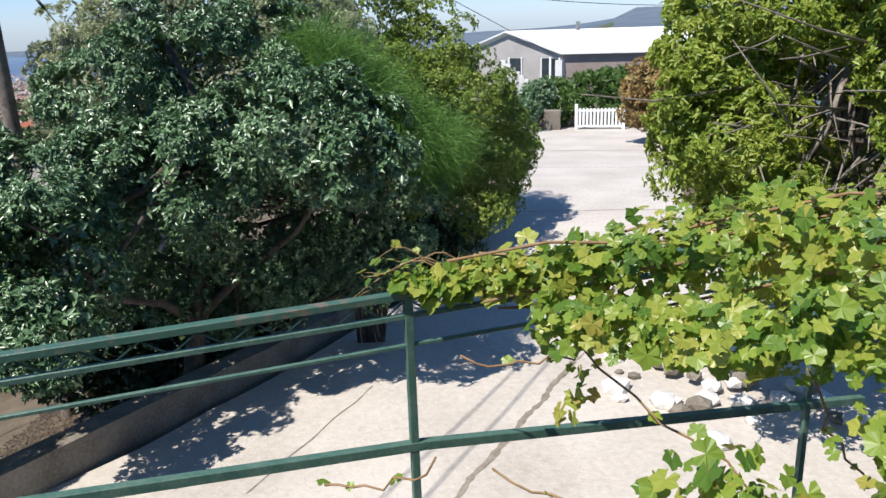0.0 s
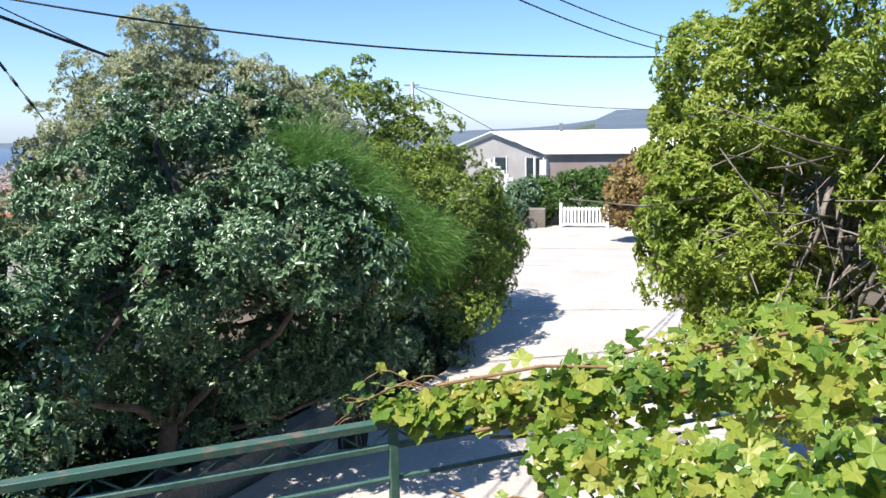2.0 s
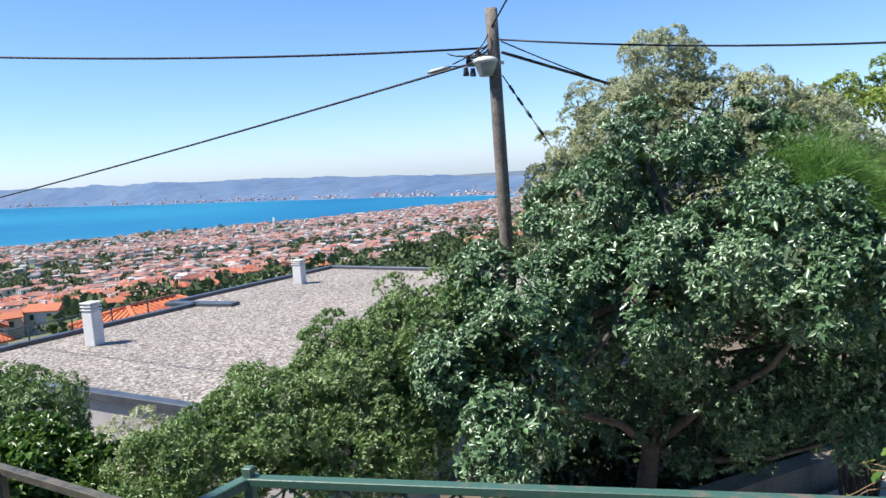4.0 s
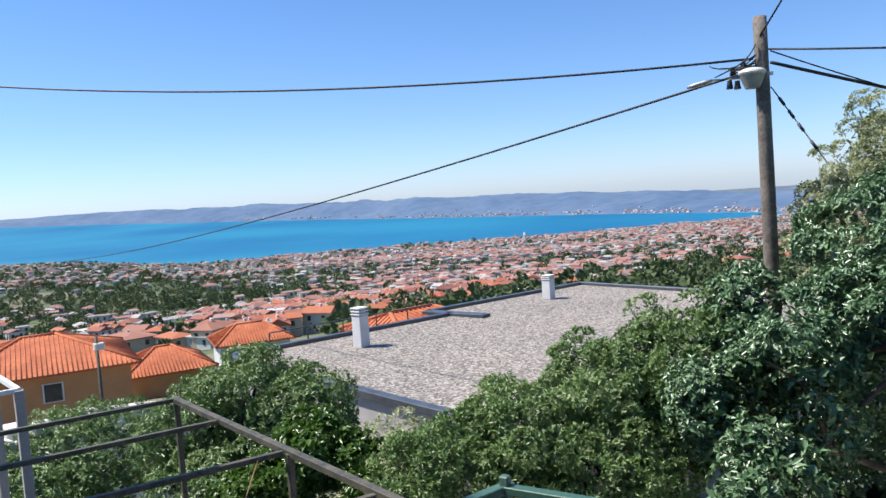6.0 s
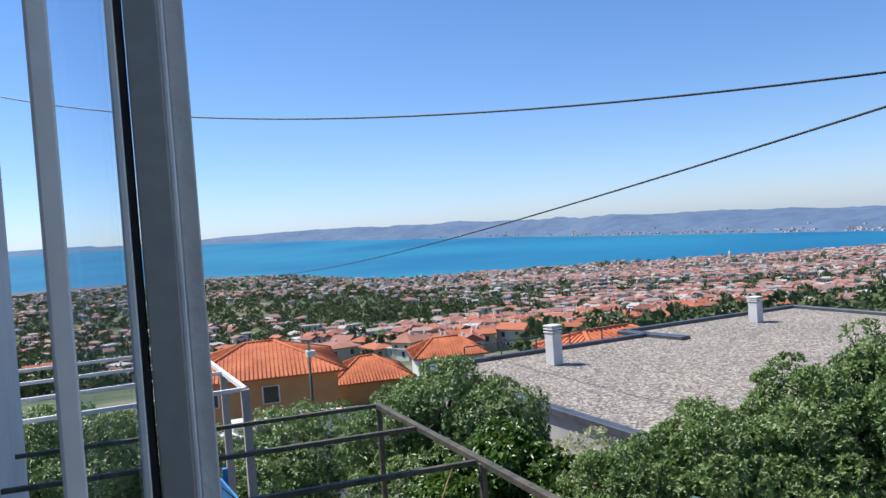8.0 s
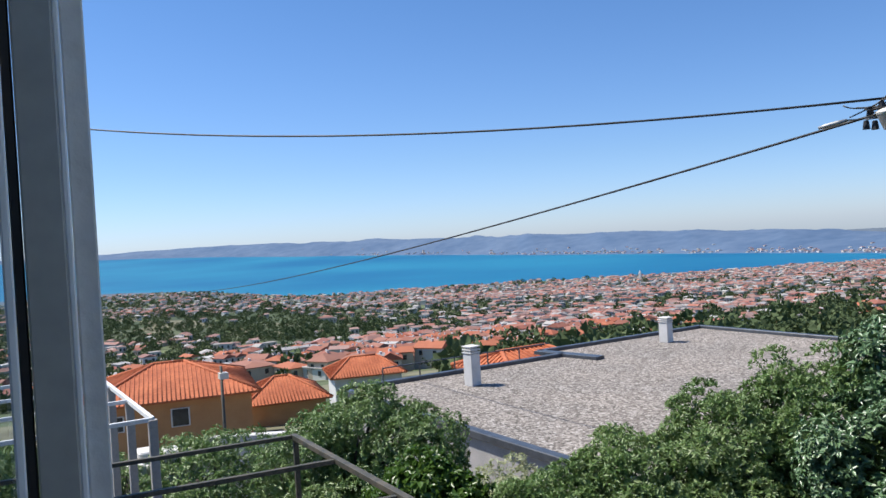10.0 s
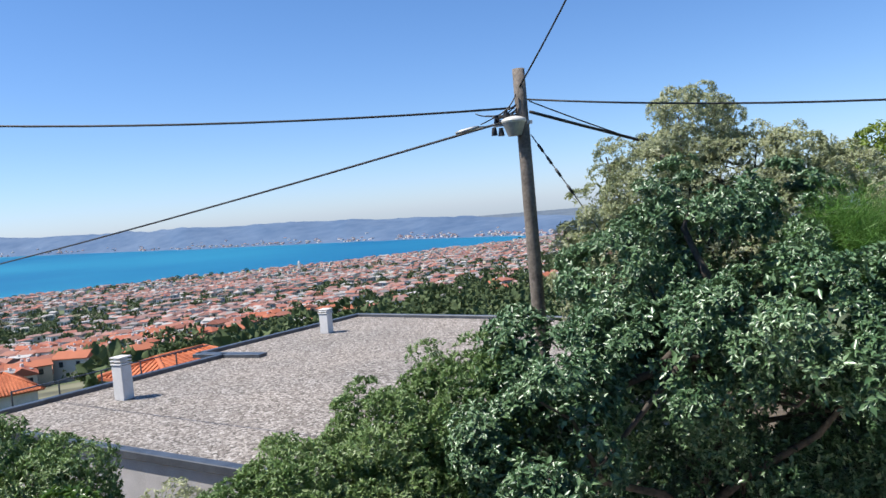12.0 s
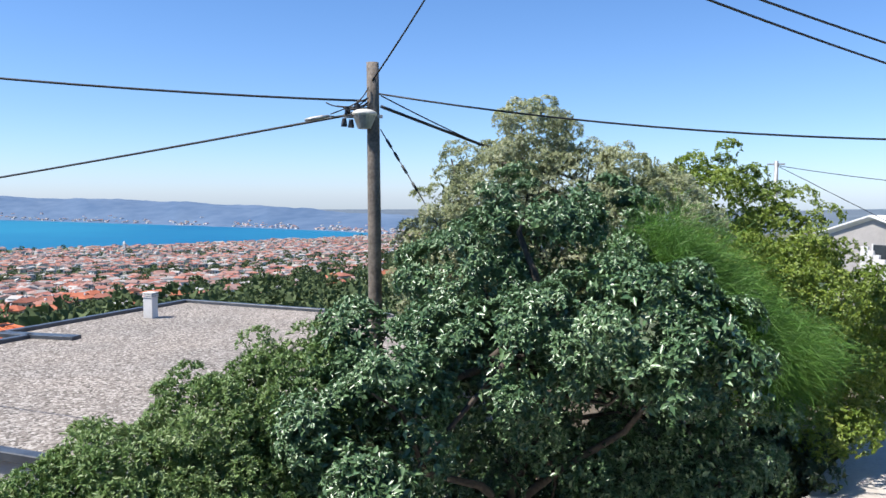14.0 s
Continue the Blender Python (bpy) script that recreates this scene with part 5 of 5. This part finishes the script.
shrub("citrus_tree", "bright green leafy citrus tree in the garden", "tree", 33, ((-8.1, 4.55, -2.95, 0.55, 0.5, 0.5), (-7.65, 4.9, -3.15, 0.45, 0.5, 0.45), (-8.5, 4.15, -3.4, 0.55, 0.6, 0.5)),
      L_CITRUS, (-8.1, 4.5, -6), (-8.1, 4.5, -3), 0.07, 0.085, 0.042, limb_n=10, knob=0.22, spacing=0.32, tips=34, whorl=6, wob=0.14)
shrub("olive_bush", "young silvery olive bush below the terrace", "bush", 34, ((-7.4, 5.4, -3.1, 0.6, 0.6, 0.55), (-6.9, 6.0, -3.2, 0.6, 0.6, 0.5), (-7.3, 4.8, -3.6, 0.6, 0.6, 0.5)),
      L_OLIVE, (-7.1, 5.2, -5.8), (-7.1, 5.2, -3.4), 0.05, 0.06, 0.018, limb_n=14, knob=0.22, spacing=0.34, tips=26, whorl=7, wob=0.2, inner=0)
shrub("weed_bush", "small green weed bush in the garden bed", "bush", 35, ((-6.3, 2.2, -3.1, 0.4, 0.4, 0.5), (-5.0, 1.9, -3.2, 0.4, 0.4, 0.4)), L_YELLOW, (-6.2, 2.2, -4.2), (-6.2, 2.2, -3.2), 0.03, 0.12, 0.025, limb_n=6, knob=0.2, spacing=0.34, tips=14, whorl=5, inner=0)


# ---- garden structure with white bars and blue sheet ----
def trellis():
    t = thing("white_trellis", "pale steel trellis frame on posts in the garden", "trellis")
    a, b = Vector((-9.63, 1.77, -1.75)), Vector((-14.0, 1.62, -1.75))
    beam("long_bar", tuple(a), tuple(b), 0.05, 0.06, M_WHITE_PAINT, t)
    for i in range(4):
        p = a.lerp(b, i / 3)
        beam("cross_bar", tuple(p), (p.x, p.y - 3.0, p.z), 0.04, 0.05, M_WHITE_PAINT, t)
        g = land_z(p.x, p.y)
        box("post", (0.10, 0.10, p.z - g), (p.x, p.y, g), M_GREYWALL, t)


trellis()


def blue_fence():
    t = thing("blue_sheet_fence", "bright blue sheet on a low fence below the terrace", "fence")
    a, b = Vector((-8.6, 0.95, -2.0)), Vector((-6.4, 1.35, -2.35))
    for i in range(12):
        p, q = a.lerp(b, i / 12), a.lerp(b, (i + 1) / 12)
        beam("slat", tuple(p - Vector((0, 0, 0.30))), tuple(q - Vector((0, 0, 0.30))), 0.02, 0.6, M_BLUE, t)
    for i in (0, 0.5, 1):
        p = a.lerp(b, i)
        g = land_z(p.x, p.y)
        box("post", (0.05, 0.05, p.z + 0.1 - g), (p.x, p.y + 0.04, g), M_BLUE, t)


blue_fence()


def rubble_wall():
    rng = np.random.default_rng(71)
    t = thing("garden_wall", "white broken garden wall among the olive trees", "wall")
    for k in range(16):
        x, y = -15.6 + 0.22 * rng.normal(), 1.3 + 0.14 * k
        h = 0.35 + 0.5 * rng.random()
        g = land_z(x, y)
        box("block", (0.5, 0.3, -4.35 + h - g), (x, y, g), M_WHITE, t, "", 15 * rng.normal(), 0.03)
    w = box("wall_white", (3.5, 0.25, 4.0), (-19.3, 6.1, -8.5), M_WHITE, None, "", 60, 0.02)
    tagged(w, "white rendered yard wall", "wall", kind="structure")


rubble_wall()


# ---- grass and weeds along the bank ----
def bank_grass():
    rng = np.random.default_rng(41)
    n = 9000
    k = rng.uniform(5.0, 8.6, n)
    i = np.arange(len(ROAD_L))
    x = np.interp(k, i, [p[0] for p in ROAD_L]) - np.abs(rng.normal(0.05, 0.35, n))
    y = np.interp(k, i, [p[1] for p in ROAD_L]) + rng.normal(0, 0.2, n)
    cl = np.array([noise.noise((a * 1.6, b * 1.6, 0)) for a, b in zip(x, y)])
    ok = cl > 0.05
    x, y = x[ok], y[ok]
    z = np.array([land_z(a, b) for a, b in zip(x, y)]) - 0.02
    m = len(x)
    way = unit(np.stack([rng.normal(0.15, 0.5, m), rng.normal(-0.1, 0.5, m), np.full(m, 1.0)], 1))
    side = unit(np.cross(way, rng.normal(0, 1, (m, 3))))
    g = leaf_mesh("bank_grass", np.stack([x, y, z], 1), way, side, rng.uniform(0.15, 0.5, m), rng.uniform(0.01, 0.025, m), L_GRASS, None, droop=0.03)
    tagged(g, "dry grass and weeds along the lane's bank", "grass", kind="stuff")
    for k in range(26):
        u = rng.uniform(5.6, 7.4)
        x, y = np.interp(u, i, [p[0] for p in ROAD_L]) - rng.uniform(-0.1, 0.6), np.interp(u, i, [p[1] for p in ROAD_L])
        s = rng.uniform(0.06, 0.2)
        bm = bmesh.new()
        bmesh.ops.create_icosphere(bm, subdivisions=2, radius=s)
        for v in bm.verts:
            v.co *= 1 + 0.35 * noise.noise(v.co / s * 1.3 + Vector((k, 0, 0)))
            v.co.z *= 0.65
        ob = part("stone", bm, M_KERB)
        ob.location = (x, y, land_z(x, y) + s * 0.3)
        tagged(ob, "grey fieldstone on the bank", "stone", "stones on the bank")


bank_grass()


def stone_heap():
    """Broken stones and rubble beside the lane, below the vine."""
    rng = np.random.default_rng(43)
    for k in range(60):
        x, y = 3.5 + 0.55 * rng.normal(), 8.8 + 0.6 * rng.normal()
        s = rng.uniform(0.05, 0.19)
        bm = bmesh.new()
        bmesh.ops.create_icosphere(bm, subdivisions=1, radius=s)
        for v in bm.verts:
            v.co *= 1 + 0.4 * noise.noise(v.co / s * 1.1 + Vector((k, 5, 0)))
            v.co.z *= 0.6
        ob = part("stone", bm, M_WHITE if k % 3 else M_KERB)
        ob.location = (x, y, road_z(x, y) + s * 0.3 + 0.14 * max(0.0, 1 - math.hypot(x - 3.5, y - 8.8)))
        ob.rotation_euler = (0, 0, rng.uniform(0, 6))
        tagged(ob, "pale broken stone in a heap beside the lane" if k % 3 else "grey broken stone in a heap beside the lane", "stone", "rubble heap")


stone_heap()


# ---- the grape vine over the railing ----
def grape_leaf_mesh(name, rng):
    """A five-lobed, toothed, slightly cupped leaf of about unit size, its stalk at the origin."""
    n = 22
    pts = []
    for i in range(n):
        a = -math.pi * 0.90 + 2 * math.pi * 0.90 * i / (n - 1)
        r = 0.44 + 0.15 * math.cos(a * 2.5) ** 2 * (1 if abs(a) < 2.4 else 0.6) + (0.03 if i % 2 else -0.03) + rng.normal(0, 0.012)
        pts.append((r * math.sin(a), 0.38 + r * math.cos(a)))
    verts = [(0.0, 0.36, -0.03)]
    for x, y in pts:
        d = math.hypot(x, y - 0.38)
        verts.append((x, y, 0.10 * abs(x) - 0.25 * d * d + rng.normal(0, 0.018)))
    me = bpy.data.meshes.new(name)
    me.from_pydata(verts, [], [(0, i, i + 1) for i in range(1, n)])
    me.materials.append(L_VINE)
    me.update()
    return me


VINE_LOW = ((0.42, 2.75, -1.10, 0.12), (0.75, 2.38, -1.0, 0.15), (1.1, 2.18, -0.95, 0.2), (1.5, 1.98, -0.9, 0.25), (1.95, 1.72, -0.86, 0.3), (2.3, 1.3, -0.9, 0.3))
VINE = ((-0.25, 2.86, -0.99, 0.03), (0.15, 2.95, -0.99, 0.10), (0.55, 3.0, -1.0, 0.19), (1.0, 2.98, -0.92, 0.27), (1.5, 2.75, -0.80, 0.33), (2.0, 2.4, -0.70, 0.36), (2.4, 2.0, -0.75, 0.36), (2.6, 1.5, -0.9, 0.34))


def vine():
    rng = np.random.default_rng(51)
    t = thing("grape_vine", "sunlit grape vine trailing over the green railing", "grape vine")
    shapes = [grape_leaf_mesh("leaf", rng) for _ in range(5)]
    V = np.array(VINE)
    k = np.arange(len(V))
    spots = []
    V2 = np.array(VINE_LOW)
    k2 = np.arange(len(V2))
    for i in range(3100):
        if i % 3:
            u = rng.uniform(0.3, len(V) - 1)
            c = np.array([np.interp(u, k, V[:, j]) for j in range(4)])
        else:
            u = rng.uniform(0, len(V2) - 1)
            c = np.array([np.interp(u, k2, V2[:, j]) for j in range(4)])
        d = rng.normal(0, 1, 3)
        d /= np.linalg.norm(d)
        p = c[:3] + d * c[3] * rng.uniform(0.35, 1.05) * np.array([1.1, 1.0, 0.72])
        spots.append((p, d))
    for i in range(170):
        d = unit(rng.normal(0, 1, 3))
        c = np.array([0.75, 1.72, -1.22]) if i % 2 else np.array([1.25, 1.72, -1.12])
        spots.append((c + d * rng.uniform(0.05, 0.27) * np.array([1, 1, 0.6]), d))
    for i in range(60):
        s = rng.random()
        c = np.array([0.62 - 0.1 * s, 2.75, -1.15 - 0.38 * s])
        if i < 22:
            spots.append((c + rng.normal(0, 0.035, 3), rng.normal(0, 1, 3)))
    order = sorted(range(len(spots)), key=lambda i: spots[i][0][1] + 0.3 * abs(spots[i][0][0] - 0.9))
    joined_v, joined_f = [], []
    for rank, i in enumerate(order):
        p, d = spots[i]
        size = rng.uniform(0.04, 0.09) if rng.random() < 0.6 else rng.uniform(0.028, 0.06)
        nrm = Vector(unit(np.array([-0.35, -0.45, 0.75]) + 0.5 * unit(d) + rng.normal(0, 0.6, 3)))
        tipway = Vector(rng.normal(0, 1, 3)) + Vector((0, -0.3, -0.7))
        yv = (tipway - nrm * tipway.dot(nrm)).normalized()
        xv = yv.cross(nrm)
        m = Matrix((xv, yv, nrm)).transposed().to_4x4()
        m = Matrix.Translation(Vector(p)) @ m @ Matrix.Scale(size, 4)
        me = shapes[i % 5]
        if rank < 300:
            ob = new("leaf", me)
            ob.parent = t
            ob.matrix_basis = m
        else:
            o = len(joined_v)
            joined_v += [m @ v.co for v in me.vertices]
            joined_f += [tuple(q + o for q in f.vertices) for f in me.polygons]
    more = mesh_ob("leaves", joined_v, joined_f, L_VINE, t)
    tagged(more, kind="stuff")
    runs = []
    for i in range(9):
        o = rng.normal(0, 0.05, 3)
        pts = [Vector(V[j, :3] + o + rng.normal(0, 0.05, 3)) for j in range(1, len(V))]
        runs.append((pts, 0.007))
    for pts, rad in runs:
        tube("cane", pts, rad, M_VINE_WOOD, t, sides=6)
    # curling tendrils past the end of the leaves, and thin dry shoots
    for i in range(7):
        a = Vector((0.1, 2.95, -0.97)) + Vector(rng.normal(0, 0.03, 3))
        pts = [a]
        L = 0.25 + 0.22 * rng.random()
        dz = rng.uniform(-0.05, 0.10)
        for j in range(1, 9):
            s = j / 8
            pts.append(a + Vector((-L * s, -0.05 * s, dz * s + 0.03 * math.sin(s * 7 + i) - 0.06 * s ** 4)))
        tube("tendril", pts, [0.004 - 0.0003 * j for j in range(9)], M_VINE_WOOD, t, sides=5)
        for j in (4, 6, 8):
            ob = new("leaf", shapes[j % 5])
            ob.parent = t
            ob.matrix_basis = Matrix.Translation(pts[j]) @ Euler(rng.uniform(-1, 1, 3)).to_matrix().to_4x4() @ Matrix.Scale(rng.uniform(0.03, 0.05), 4)
    for a, b in (((0.55, 2.7, -1.2), (1.2, 2.0, -1.55)), ((0.2, 2.5, -1.6), (0.7, 2.0, -1.45)), ((0.0, 2.5, -1.55), (-0.45, 2.6, -1.7)), ((1.3, 2.4, -1.2), (1.7, 2.6, -1.8)), ((0.1, 2.86, -1.3), (0.6, 2.8, -1.25))):
        pts = sagging(a, b, 0.06, 8)
        tube("dry_shoot", [p + Vector(rng.normal(0, 0.012, 3)) for p in pts], 0.005, M_VINE_WOOD, t, sides=5)
        for j in (3, 6, 8):
            ob = new("leaf", shapes[j % 5])
            ob.parent = t
            ob.matrix_basis = Matrix.Translation(pts[j]) @ Euler(rng.uniform(-1, 1, 3)).to_matrix().to_4x4() @ Matrix.Scale(rng.uniform(0.03, 0.06), 4)


vine()
